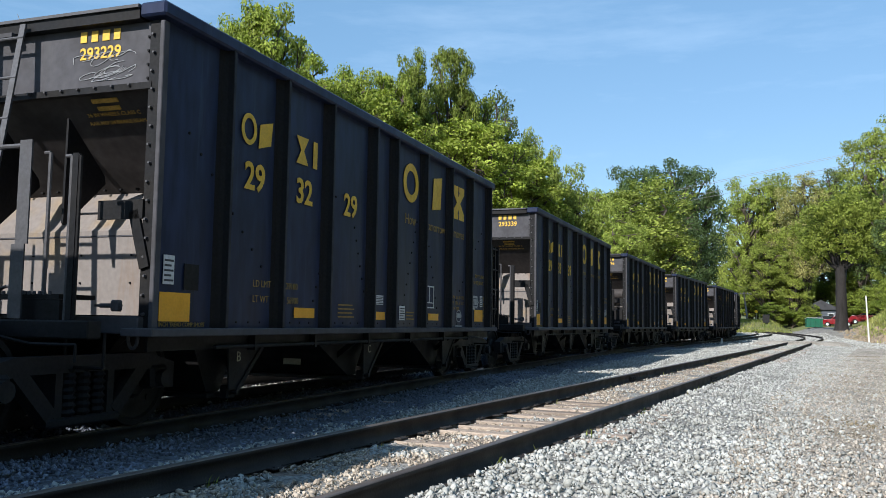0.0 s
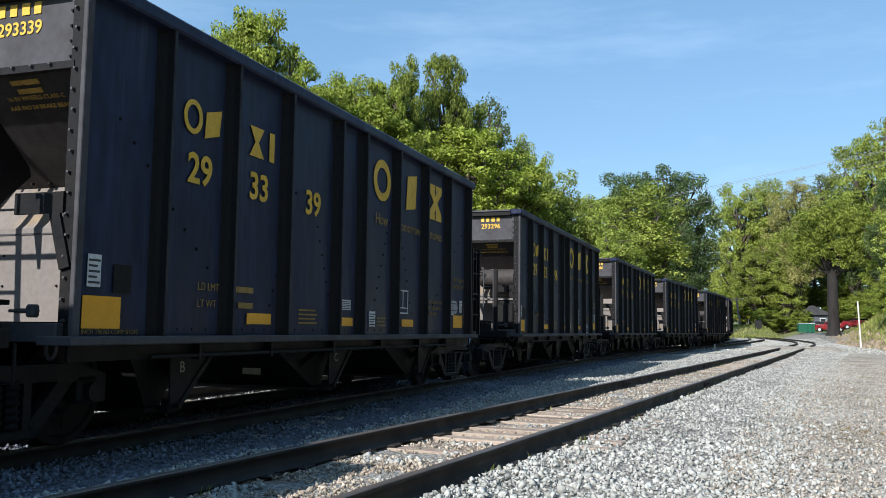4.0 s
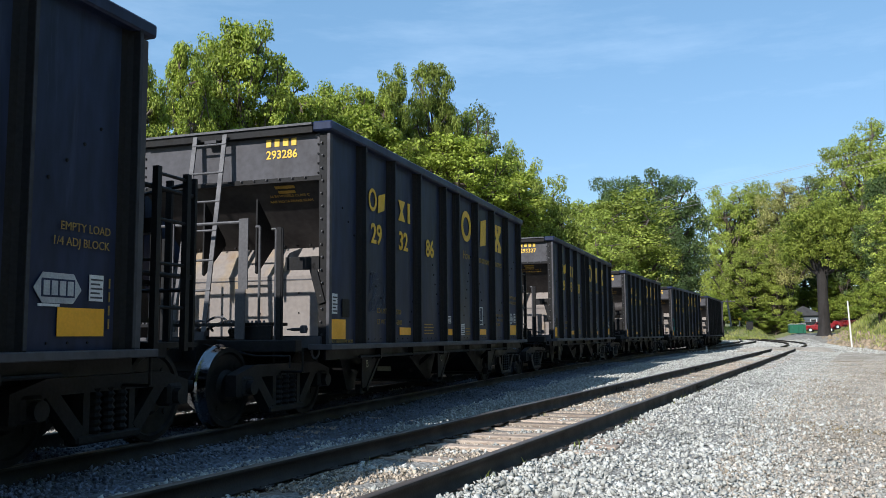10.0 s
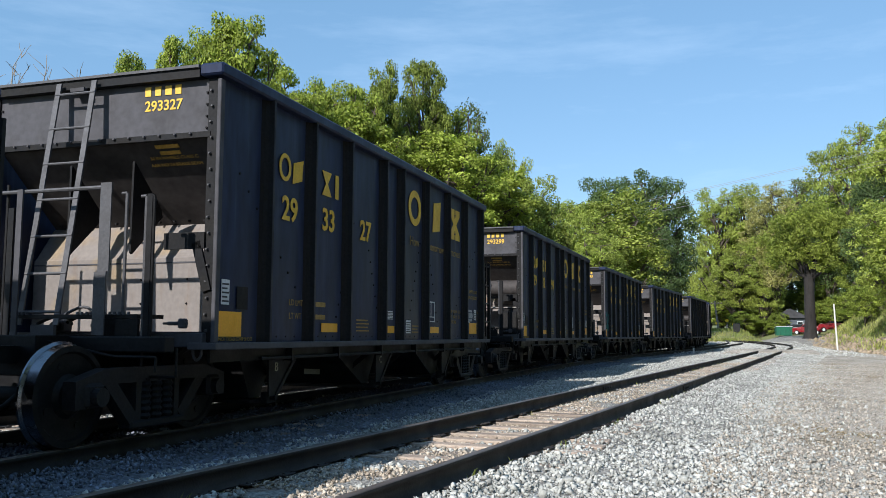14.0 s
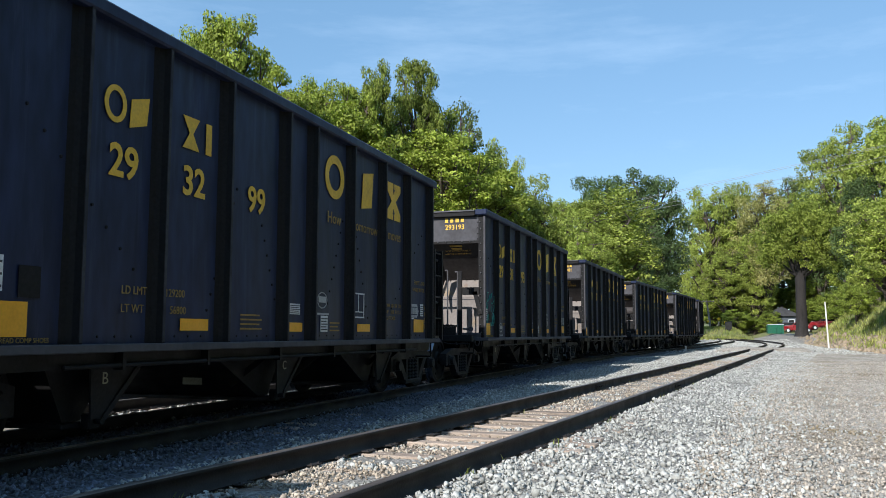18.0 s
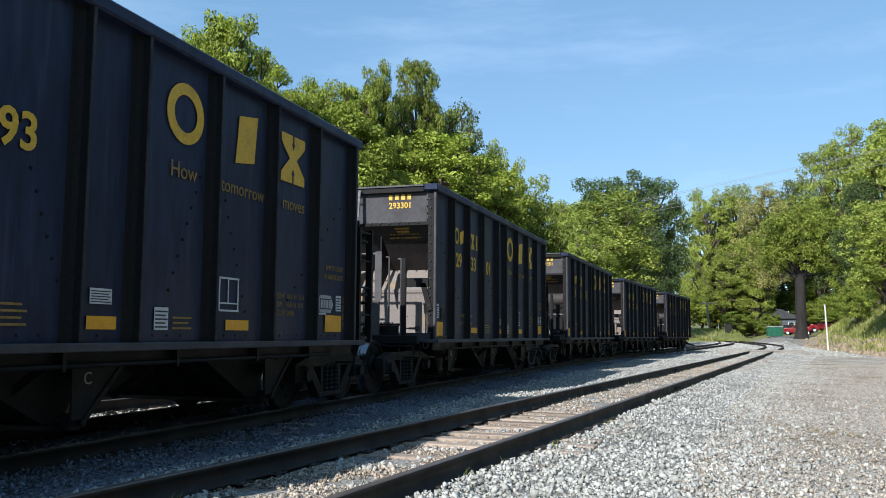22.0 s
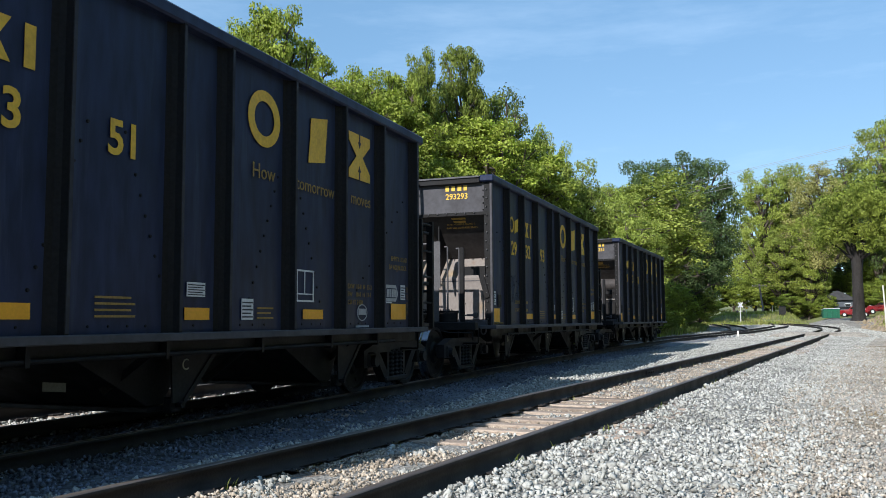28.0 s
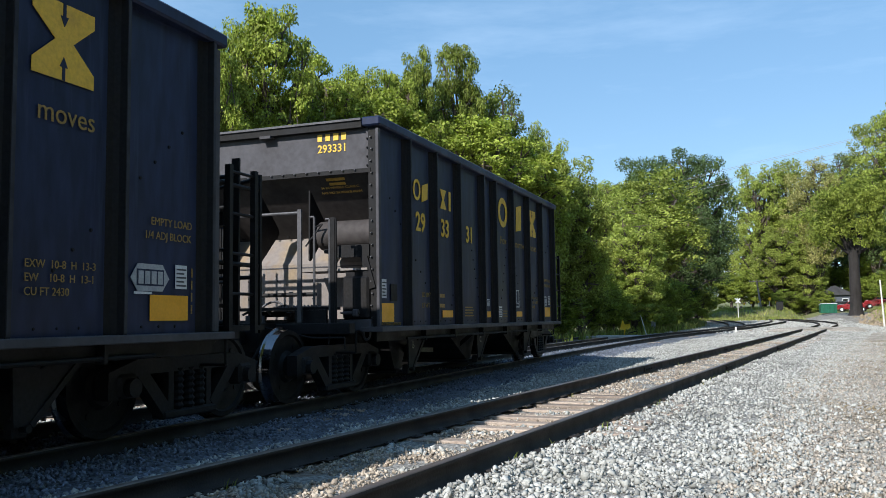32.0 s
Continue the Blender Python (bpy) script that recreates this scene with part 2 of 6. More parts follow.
def bar(bm, p0, p1, w, h, up=(0, 0, 1)):
    """A flat bar from p0 to p1, w wide across and h thick along up."""
    p0, p1, up = Vector(p0), Vector(p1), Vector(up)
    d = (p1 - p0).normalized()
    a = d.cross(up).normalized()
    b = a.cross(d).normalized()
    vs = [bm.verts.new(p + a * (i * w / 2) + b * (j * h / 2)) for p in (p0, p1) for i, j in ((-1, -1), (1, -1), (1, 1), (-1, 1))]
    for f in ((3, 2, 1, 0), (4, 5, 6, 7), (0, 1, 5, 4), (1, 2, 6, 5), (2, 3, 7, 6), (3, 0, 4, 7)):
        bm.faces.new([vs[i] for i in f])
    return bm


def prism(bm, pts, a0, a1, axis="x"):
    """An outline of (u, v) pushed from a0 to a1 along axis: x takes (y, z), y takes (x, z), z takes (x, y)."""
    put = {"x": lambda a, u, v: (a, u, v), "y": lambda a, u, v: (u, a, v), "z": lambda a, u, v: (u, v, a)}[axis]
    lo = [bm.verts.new(put(a0, *p)) for p in pts]
    hi = [bm.verts.new(put(a1, *p)) for p in pts]
    bm.faces.new(lo[::-1])
    bm.faces.new(hi)
    for i in range(len(pts)):
        j = (i + 1) % len(pts)
        bm.faces.new((lo[i], lo[j], hi[j], hi[i]))
    return bm


def sheet(bm, pts, thick):
    """A plate through four points, thick along its normal."""
    p = [Vector(q) for q in pts]
    n = (p[1] - p[0]).cross(p[2] - p[0]).normalized() * thick
    lo = [bm.verts.new(q) for q in p]
    hi = [bm.verts.new(q + n) for q in p]
    bm.faces.new(lo[::-1])
    bm.faces.new(hi)
    for i in range(len(p)):
        j = (i + 1) % len(p)
        bm.faces.new((lo[i], lo[j], hi[j], hi[i]))
    return bm


def bolts(bm, pts, r, out):
    for p in pts:
        rod(bm, p, Vector(p) + Vector(out), r, 6, r * 0.7)
    return bm


def mesh_of(bm, name, mat, smooth=False):
    bmesh.ops.recalc_face_normals(bm, faces=bm.faces)
    me = bpy.data.meshes.new(name)
    bm.to_mesh(me)
    bm.free()
    for m in mat if isinstance(mat, (list, tuple)) else (mat,):
        me.materials.append(m)
    if smooth:
        me.shade_smooth()
        me.set_sharp_from_angle(angle=radians(40))
    return me


SMALL = ("rivet_row", "bolt_row", "grating_teeth", "chalk_scrawl", "scratches", "graffiti")


def part(name, bm, mat, parent, label="", smooth=False, at=None):
    me = bm if isinstance(bm, bpy.types.Mesh) else mesh_of(bm, name, mat, smooth)
    ob = new(name, me)
    ob.parent = parent
    if at is not None:
        ob.matrix_basis = at
    return tagged(ob, label=label, kind="stuff" if name in SMALL else "")


def thing(name, bm, mat, label, category, group="", kind="", smooth=False, at=None):
    ob = new(name, mesh_of(bm, name, mat, smooth) if bm else None)
    if at is not None:
        ob.matrix_basis = at
    return tagged(ob, label, category, group, kind)


def B():
    return bmesh.new()


def raw_mesh(name, verts, faces, mat):
    """A mesh out of numpy arrays: verts (n, 3), faces (m, k)."""
    me = bpy.data.meshes.new(name)
    n, k = faces.shape
    me.vertices.add(len(verts))
    me.vertices.foreach_set("co", np.ascontiguousarray(verts, dtype=np.float32).ravel())
    me.loops.add(n * k)
    me.loops.foreach_set("vertex_index", np.ascontiguousarray(faces, dtype=np.int32).ravel())
    me.polygons.add(n)
    me.polygons.foreach_set("loop_start", np.arange(0, n * k, k, dtype=np.int32))
    me.update(calc_edges=True)
    me.materials.append(mat)
    return me


WORDS = {}


def words(text, size, mat, spread=1.0, bold=0.0):
    """A thin mesh of letters in the built-in font, its lower left corner at the origin."""
    key = (text, size, mat.name, spread, bold)
    if key not in WORDS:
        cu = bpy.data.curves.new("writing", 'FONT')
        cu.body, cu.size, cu.extrude, cu.space_character = text, size, 0.002, spread
        cu.resolution_u = 3
        cu.offset = size * bold
        ob = new("writing", cu)
        dg = bpy.context.evaluated_depsgraph_get()
        me = bpy.data.meshes.new_from_object(ob.evaluated_get(dg))
        bpy.data.objects.remove(ob)
        me.materials.clear()
        me.materials.append(mat)
        WORDS[key] = me
    return WORDS[key]


# ---- the two tracks' courses ----
def course(x0, first, stretches, step=0.5, start=-40.0):
    """Points along a track: (x, y, heading to the right) every step metres of y-start; stretches: (up to s, curvature)."""
    pts, x, y, h, s = [], x0 + math.tan(first) * start, start, first, start
    while s < stretches[-1][0]:
        pts.append((x, y, h))
        k = next(c for lim, c in stretches if s < lim)
        h += k * step
        x += math.sin(h) * step
        y += math.cos(h) * step
        s += step
    return pts


HALF = 1.50
MAIN = course(-4.775 - HALF, 0.0, ((0.0, 0.0), (36.0, 0.00134), (56.0, 0.0045), (63.0, 0.0), (280.0, -0.0062)))
SIDING = course(-2.86 - 0.7525, radians(7.0), ((84.0, 0.0), (240.0, -1 / 80)))

THIRD = course(-10.96, math.atan(0.1375), ((100.0, 0.0), (240.0, -1 / 85)))


REAR = course(-9.9, math.atan(0.055), ((200.0, 0.0),))


def rise(y):
    """How far the land lies above the near rails."""
    return 0.00014 * max(0.0, y - 60.0) ** 2 if y < 130 else 0.686 + 0.0196 * (y - 130)


def on_course(pts, s, step=0.5, start=-40.0):
    u = (s - start) / step
    i = max(0, min(len(pts) - 2, int(math.floor(u))))
    f = u - i
    a, b = pts[i], pts[i + 1]
    return tuple(p + (q - p) * f for p, q in zip(a, b))


def beside(pts, s, off, z=0.0):
    x, y, h = on_course(pts, s)
    return Vector((x + math.cos(h) * off, y - math.sin(h) * off, z + rise(y)))


M_GRAVEL = material("gravel_bed", (0.33, 0.318, 0.295), 0.95, vary=0.35, scale=1.2, fine=30.0, bump=0.8, second=(0.25, 0.238, 0.217), pebble=34.0, spec=0.1)
M_ROADBED = material("brown_gravel_road", (0.50, 0.455, 0.395), 0.95, vary=0.3, scale=0.5, fine=34.0, bump=0.7, second=(0.31, 0.265, 0.205), pebble=40.0, spec=0.1)
# bed under those stones, darkened and blued for the same shade
M_SHADEBED = material("shade_tinted_bed", (0.135, 0.150, 0.180), 0.95, vary=0.3, scale=1.2, fine=30.0, bump=0.8, second=(0.09, 0.099, 0.118), pebble=26.0)
M_GRASS = material("rough_grass_ground", (0.13, 0.15, 0.045), 0.95, vary=0.35, scale=0.6, fine=8.0, bump=0.6, second=(0.22, 0.19, 0.08))
M_DIRT = material("bank_dirt", (0.30, 0.235, 0.165), 0.95, vary=0.35, scale=0.9, fine=14.0, bump=0.7, second=(0.20, 0.165, 0.10))
M_BARK = material("tree_bark", (0.09, 0.07, 0.055), 0.95, vary=0.35, scale=3.0, fine=25.0, bump=0.7, stretch=(1, 1, 0.2))
M_LEAF = {
    "near": leaf_material("green_leaves", (0.325, 0.370, 0.062), (0.128, 0.178, 0.036)),
    "deep": leaf_material("deep_green_leaves", (0.230, 0.265, 0.046), (0.080, 0.118, 0.028)),
    "far": leaf_material("mid_green_leaves", (0.315, 0.355, 0.074), (0.132, 0.180, 0.044)),
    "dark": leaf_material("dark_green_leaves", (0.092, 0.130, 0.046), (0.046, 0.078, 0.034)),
    "brown": leaf_material("yellowing_leaves", (0.30, 0.275, 0.105), (0.19, 0.195, 0.07)),
    "wisp": leaf_material("grey_green_leaves", (0.165, 0.200, 0.075), (0.105, 0.145, 0.055)),
    "bush": leaf_material("bush_leaves", (0.240, 0.285, 0.050), (0.105, 0.150, 0.030)),
}
M_BLADE = leaf_material("dry_grass_blades", (0.34, 0.33, 0.12), (0.19, 0.24, 0.05))


# ---- the ground ----
def smooth(u):
    u = max(0.0, min(1.0, u))
    return u * u * (3 - 2 * u)


def siding_x(y):
    return -3.61 + 0.1228 * y


def road_x(y):
    """The line at which the pale ballast gives way to the brown gravel road."""
    return -0.42 + 0.05 * y + 0.0017 * y * y if y < 30 else 2.61 + 0.15 * (y - 30)


def bank(x, y):
    return 4.0 * smooth((x - 11.0 - max(0.0, 88 - y) * 0.03 - max(0.0, y - 100) * 0.15) / 7.5) * smooth((y - 20) / 40)


def ground_z(x, y):
    z = rise(y) - 0.225
    # grassy bank beyond the gravel on the right
    if y > 20:
        z += bank(x, y) + 3.4 * smooth((y - 146) / 16) * smooth((x - 10) / 4) + 1.2 * smooth((y - 122) / 8) * smooth((7.5 - x) / 3) * smooth((x + 7) / 4)
        # the yard by the dumpster lies a little higher
        z += 0.65 * smooth((y - 94) / 11) * smooth((x - 7.5) / 3)
    # low verge behind the train
    z += 0.9 * smooth((-11.0 - x) / 8.0) * smooth((60 - y) / 30)
    z -= 0.33 * smooth((-11.2 - x) / 0.7) * smooth((60 - y) / 20)
    z -= 0.10 * smooth((x - 0.5) / 4.0) * smooth((60 - y) / 30)
    # ballast fills the main track up to the rail foot
    dm = abs(x - on_course(MAIN, y)[0]) if 0 < y < 70 else 9.0
    z += 0.065 * smooth((1.7 - dm) / 0.5)
    # ballast heaped against the outer sides of the siding
    d = abs(x - siding_x(y))
    if y < 84:
        z += 0.026 * smooth((0.72 - d) / 0.1)
        z += 0.055 * smooth((d - 0.78) / 0.12) * smooth((1.9 - d) / 0.9)
    return z + 0.018 * noise.noise((x * 1.1, y * 1.1, 3.0)) + 0.05 * noise.noise((x * 0.15, y * 0.15, 7.0))


def axis(*runs):
    out = []
    for a, b, step in runs:
        out += list(np.arange(a, b, step))
    return out + [runs[-1][1]]


def build_ground():
    xs = axis((-1500, -300, 150), (-300, -60, 30), (-60, -20, 5), (-20, 20, 0.4), (20, 40, 2), (40, 100, 10), (100, 400, 50), (400, 1500, 150))
    ys = axis((-1500, -300, 150), (-300, -50, 30), (-50, 0, 5), (0, 40, 0.4), (40, 140, 2.0), (140, 300, 10), (300, 600, 50), (600, 1500, 150))
    verts = np.array([(x, y, ground_z(x, y)) for y in ys for x in xs])
    nx = len(xs)
    faces, mats = [], []
    for j in range(len(ys) - 1):
        for i in range(nx - 1):
            a = j * nx + i
            faces.append((a, a + 1, a + nx + 1, a + nx))
            x, y = (xs[i] + xs[i + 1]) / 2, (ys[j] + ys[j + 1]) / 2
            w = 0.45 * noise.noise((x * 0.7, y * 0.7, 0)) + 0.3 * noise.noise((x * 2.3, y * 2.3, 5))
            if x < -13.5 + w * 0.8 and y < 45 or y < -20 or y > 128 + w * 4 or y > 118 and x < 7 or bank(x, y) > 1.1 + w * 0.8 or x < -9.0 + w * 2 and y > 45:
                m = 2
            elif bank(x, y) > 0.12 + w * 0.2:
                m = 4
            elif x > road_x(y) + w * 0.8:
                m = 1
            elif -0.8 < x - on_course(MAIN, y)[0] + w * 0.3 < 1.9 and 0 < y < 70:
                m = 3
            else:
                m = 0
            mats.append(m)
    me = raw_mesh("ground", verts, np.array(faces), M_GRAVEL)
    me.materials.append(M_ROADBED)
    me.materials.append(M_GRASS)
    me.materials.append(M_SHADEBED)
    me.materials.append(M_DIRT)
    me.polygons.foreach_set("material_index", np.array(mats, dtype=np.int32))
    me.shade_smooth()
    return tagged(new("ground", me), "pale crushed-stone ground with a brown gravel road and grassy verges", "ground", kind="structure")


build_ground()


def stones(name, label, count, region, size, mat, seed):
    """Loose crushed stones over a region: a function that turns two random numbers into (x, y) or None."""
    rng = np.random.default_rng(seed)
    pts = []
    while len(pts) < count:
        p = region(rng.random(), rng.random())
        if p:
            pts.append(p)
    pts = np.array(pts)
    n = len(pts)
    cube = np.array([(x, y, z) for z in (-1, 1) for y in (-1, 1) for x in (-1, 1)], float) * 0.5
    v = cube[None] * rng.uniform(0.55, 1.15, (n, 8, 1)) + rng.uniform(-0.2, 0.2, (n, 8, 3))
    dims = rng.uniform(0.38, 1.3, (n, 1, 3)) * (size[0] + (size[1] - size[0]) * rng.random((n, 1, 1)) ** 1.6)
    v = v * dims
    # random turns
    q = rng.normal(size=(n, 4))
    q /= np.linalg.norm(q, axis=1, keepdims=True)
    w, x, y, z = q.T
    R = np.stack([1 - 2 * (y * y + z * z), 2 * (x * y - z * w), 2 * (x * z + y * w), 2 * (x * y + z * w), 1 - 2 * (x * x + z * z), 2 * (y * z - x * w), 2 * (x * z - y * w), 2 * (y * z + x * w), 1 - 2 * (x * x + y * y)], 1).reshape(n, 3, 3)
    v = np.einsum("nij,nkj->nki", R, v)
    v[:, :, 0] += pts[:, None, 0]
    v[:, :, 1] += pts[:, None, 1]
    v[:, :, 2] += (pts[:, 2] + rng.uniform(-0.012, 0.024, n))[:, None]
    quad = np.array([(0, 2, 3, 1), (4, 5, 7, 6), (0, 1, 5, 4), (2, 6, 7, 3), (0, 4, 6, 2), (1, 3, 7, 5)])
    f = (quad[None] + 8 * np.arange(n)[:, None, None]).reshape(-1, 4)
    return tagged(new(name, raw_mesh(name, v.reshape(-1, 3), f, mat)), label, "gravel", kind="stuff")


def near_spot(y0, y1, lo, hi, power=1.6, skip=None):
    """Spots between lo(y) and hi(y), thinning out with distance."""
    def region(a, b):
        y = y0 + (y1 - y0) * a ** power
        x = lo(y) + (hi(y) - lo(y)) * b
        if skip and skip(x, y):
            return None
        return x, y, ground_z(x, y)
    return region


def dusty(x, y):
    """The strip beside the main track whose stones carry painted shade, and the bare patches between the siding's
    rails.
    """
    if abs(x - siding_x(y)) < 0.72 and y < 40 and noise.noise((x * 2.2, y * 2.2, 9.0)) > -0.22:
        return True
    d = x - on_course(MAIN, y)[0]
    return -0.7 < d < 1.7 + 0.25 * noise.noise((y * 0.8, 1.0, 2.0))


def bare_tie(x, y):
    """Patches where the ties lie free of stones."""
    return noise.noise((x * 1.7, y * 1.7, 21.0)) > 0.16


def strewn(a, b):
    y = 4.5 + 38.0 * a ** 2.0
    x = road_x(y) + 0.1 - 0.75 * math.log(1.0 - 0.97 * b)
    return x, y, ground_z(x, y)


stones("dusty_ballast", "ballast stones beside the main track, tinted dark blue for shade", 24000, near_spot(3.6, 40.0, lambda y: on_course(MAIN, y)[0] - 0.6, lambda y: on_course(MAIN, y)[0] + 1.9, 1.8), (0.016, 0.038), M_STONE_SHADE, 9)
stones("ballast_stones", "loose pale crushed limestone ballast", 112000, near_spot(3.6, 62.0, lambda y: -10.6 if y < 20 else -10.6 + (y - 20) * 0.11, lambda y: road_x(y) + 0.25, 2.3, dusty), (0.018, 0.049), M_STONE, 3)
stones("siding_gravel", "tan fouled gravel between the siding rails", 20000, near_spot(3.8, 42.0, lambda y: siding_x(y) - 0.71, lambda y: siding_x(y) + 0.71, 1.8, bare_tie), (0.010, 0.034), M_STONE_TAN, 17)
stones("road_gravel", "small dusty brown gravel stones", 34000, near_spot(5.0, 45.0, lambda y: road_x(y) - 0.25, lambda y: 1.6 + 0.17 * y, 2.0), (0.012, 0.034), M_STONE_BROWN, 4)
stones("strewn_ballast", "pale ballast stones strewn thinly over the gravel road", 7000, strewn, (0.018, 0.045), M_STONE, 12)
stones("far_ballast", "pale ballast far along the tracks", 15000, near_spot(58.0, 118.0, lambda y: -6.5 + (y - 58) * 0.09, lambda y: 10.5 - max(0.0, y - 95) * 0.15, 0.8), (0.05, 0.12), M_STONE, 15)
stones("bank_rubble", "broken rubble and clods at the foot of the bank", 420, near_spot(62.0, 104.0, lambda y: 10.6 + max(0.0, 88 - y) * 0.03, lambda y: 13.4 + max(0.0, 88 - y) * 0.03, 1.0), (0.12, 0.5), M_DIRT, 14)


# ---- tracks ----
RAIL_PROFILE = ((-0.07, -0.172), (0.07, -0.172), (0.07, -0.160), (0.012, -0.145), (0.010, -0.045), (0.036, -0.034), (0.036, -0.008), (0.028, 0.0), (-0.028, 0.0), (-0.036, -0.008), (-0.036, -0.034), (-0.010, -0.045), (-0.012, -0.145), (-0.07, -0.160))


def rail_mesh(pts, off, s0, s1, step):
    rows = []
    s = s0
    while s <= s1 + 1e-6:
        x, y, h = on_course(pts, s)
        rows.append([(x + math.cos(h) * (off + u), y - math.sin(h) * (off + u), w + rise(y)) for u, w in RAIL_PROFILE])
        s += step
    k = len(RAIL_PROFILE)
    verts = np.array(rows).reshape(-1, 3)
    faces, mats = [], []
    for i in range(len(rows) - 1):
        for j in range(k):
            a, b = i * k + j, i * k + (j + 1) % k
            faces.append((a, b, b + k, a + k))
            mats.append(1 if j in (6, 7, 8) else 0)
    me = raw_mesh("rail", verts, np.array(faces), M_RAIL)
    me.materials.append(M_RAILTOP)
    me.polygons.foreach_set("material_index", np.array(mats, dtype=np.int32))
    return me


def build_track(name, pts, label, s_end, tie_from, tie_to, s_start=-38.0):
    track = thing(name, None, None, label, "railway track", kind="structure")
    for off in (-0.7525, 0.7525):
        part("rail", rail_mesh(pts, off, s_start, s_end, 1.0), None, track, "rusty steel rail with a worn head")
    rng = random.Random(5)
    tie = mesh_of(box(B(), -1.28, 1.28, -0.11, 0.11, -0.36, -0.172, 0.012), "tie", M_TIE)
    plate = mesh_of(bolts(box(B(), -0.13, 0.13, -0.09, 0.09, -0.172, -0.158, 0.004), [(-0.10, 0.06, -0.16), (0.10, -0.06, -0.16), (0.10, 0.06, -0.16), (-0.10, -0.06, -0.16)], 0.012, (0, 0, 0.015)), "tie_plate", M_RAIL)
    far = B()
    s = max(-20.0, s_start)
    while s < s_end - 1:
        x, y, h = on_course(pts, s)
        z = rise(y) + rng.uniform(-0.045, -0.004)
        rz = -math.degrees(h) + rng.uniform(-2.0, 2.0)
        m = pose(x + rng.uniform(-0.05, 0.05), y, z, 0, 0, rz)
        if tie_from < s < tie_to:
            t = part("tie", tie, None, track, at=m)
            for off in (-0.7525, 0.7525):
                part("tie_plate", plate, None, t, at=pose(off, 0, -(z - rise(y))))
        else:
            box_at = B()
            box(box_at, -1.28, 1.28, -0.11, 0.11, -0.36, -0.172)
            box_at.transform(m)
            if s > tie_to:
                box_at.transform(Matrix.Translation((0, 0, -0.04)))
            me = bpy.data.meshes.new("t")
            box_at.to_mesh(me)
            box_at.free()
            far.from_mesh(me)
            bpy.data.meshes.remove(me)
        s += 0.52
    tagged(part("ties", far, M_TIE, track, "more wooden ties along the track"), kind="stuff")
    return track


build_track("track_main", MAIN, "main railway track of rusty rails on wooden ties", 200.0, 2.0, 60.0)
build_track("track_rear", REAR, "rusty track behind the train, seen under the cars", 44.0, 4.0, 20.0, -6.0)
build_track("track_third", THIRD, "third track branching off the main line", 190.0, 58.0, 60.0, 58.0)
build_track("track_siding", SIDING, "empty siding of rusty rails on weathered wooden ties in gravel", 190.0, 2.0, 60.0)


# ---- trees ----
def limb(bm, p0, p1, r0, r1, bends=3, rng=random):
    p0, p1 = Vector(p0), Vector(p1)
    prev, rp = p0, r0
    for i in range(1, bends + 1):
        u = i / bends
        p = p0.lerp(p1, u) + Vector((rng.uniform(-1, 1), rng.uniform(-1, 1), rng.uniform(-0.4, 0.4))) * (p1 - p0).length * 0.06 * (1 if i < bends else 0)
        r = r0 + (r1 - r0) * u
        rod(bm, prev, p, rp, 7, r)
        prev, rp = p, r


def lobes_upright(rng, lobes, low, slim, wide):
    """Lobes along limbs up a leader: (centre, size) of each, for a crown that narrows to its top."""
    out = []
    for i in range(lobes):
        u = (i + 0.5) / lobes
        z = low + (0.88 - low) * u ** 0.85
        reach = 0.27 * math.sqrt(max(0.03, 1 - abs(2 * u - 0.75) ** 2.2 / 2.2)) * slim * wide
        a = i * 2.399 + rng.uniform(-0.6, 0.6)
        rr = reach * rng.uniform(0.55, 1.1) if i < lobes - 2 else reach * 0.35
        out.append((Vector((rr * math.cos(a), rr * math.sin(a), z)), rng.uniform(0.115, 0.17) * (1.1 - 0.35 * u) * (0.35 + 0.65 * wide)))
    return out


def lobes_round(rng, lobes, low, slim, wide):
    """Lobes over an egg-shaped crown, set in and out of its skin so that the outline stays uneven."""
    out, r, mid, tall = [], 0.42 * wide * slim, (low + 1.0) / 2, (1.0 - low) / 2
    for i in range(lobes):
        w = 1.0 - 1.75 * (i + 0.5) / lobes
        ring_r, a = math.sqrt(max(0.0, 1 - w * w)), i * 2.399 + rng.uniform(-0.4, 0.4)
        k = rng.uniform(0.60, 0.86)
        size = r * rng.uniform(0.30, 0.46)
        c = Vector((r * k * ring_r * math.cos(a), r * k * ring_r * math.sin(a), mid + tall * w * k))
        c.z = min(c.z, 0.985 - size * 0.8)
        out.append((c, size))
    return out


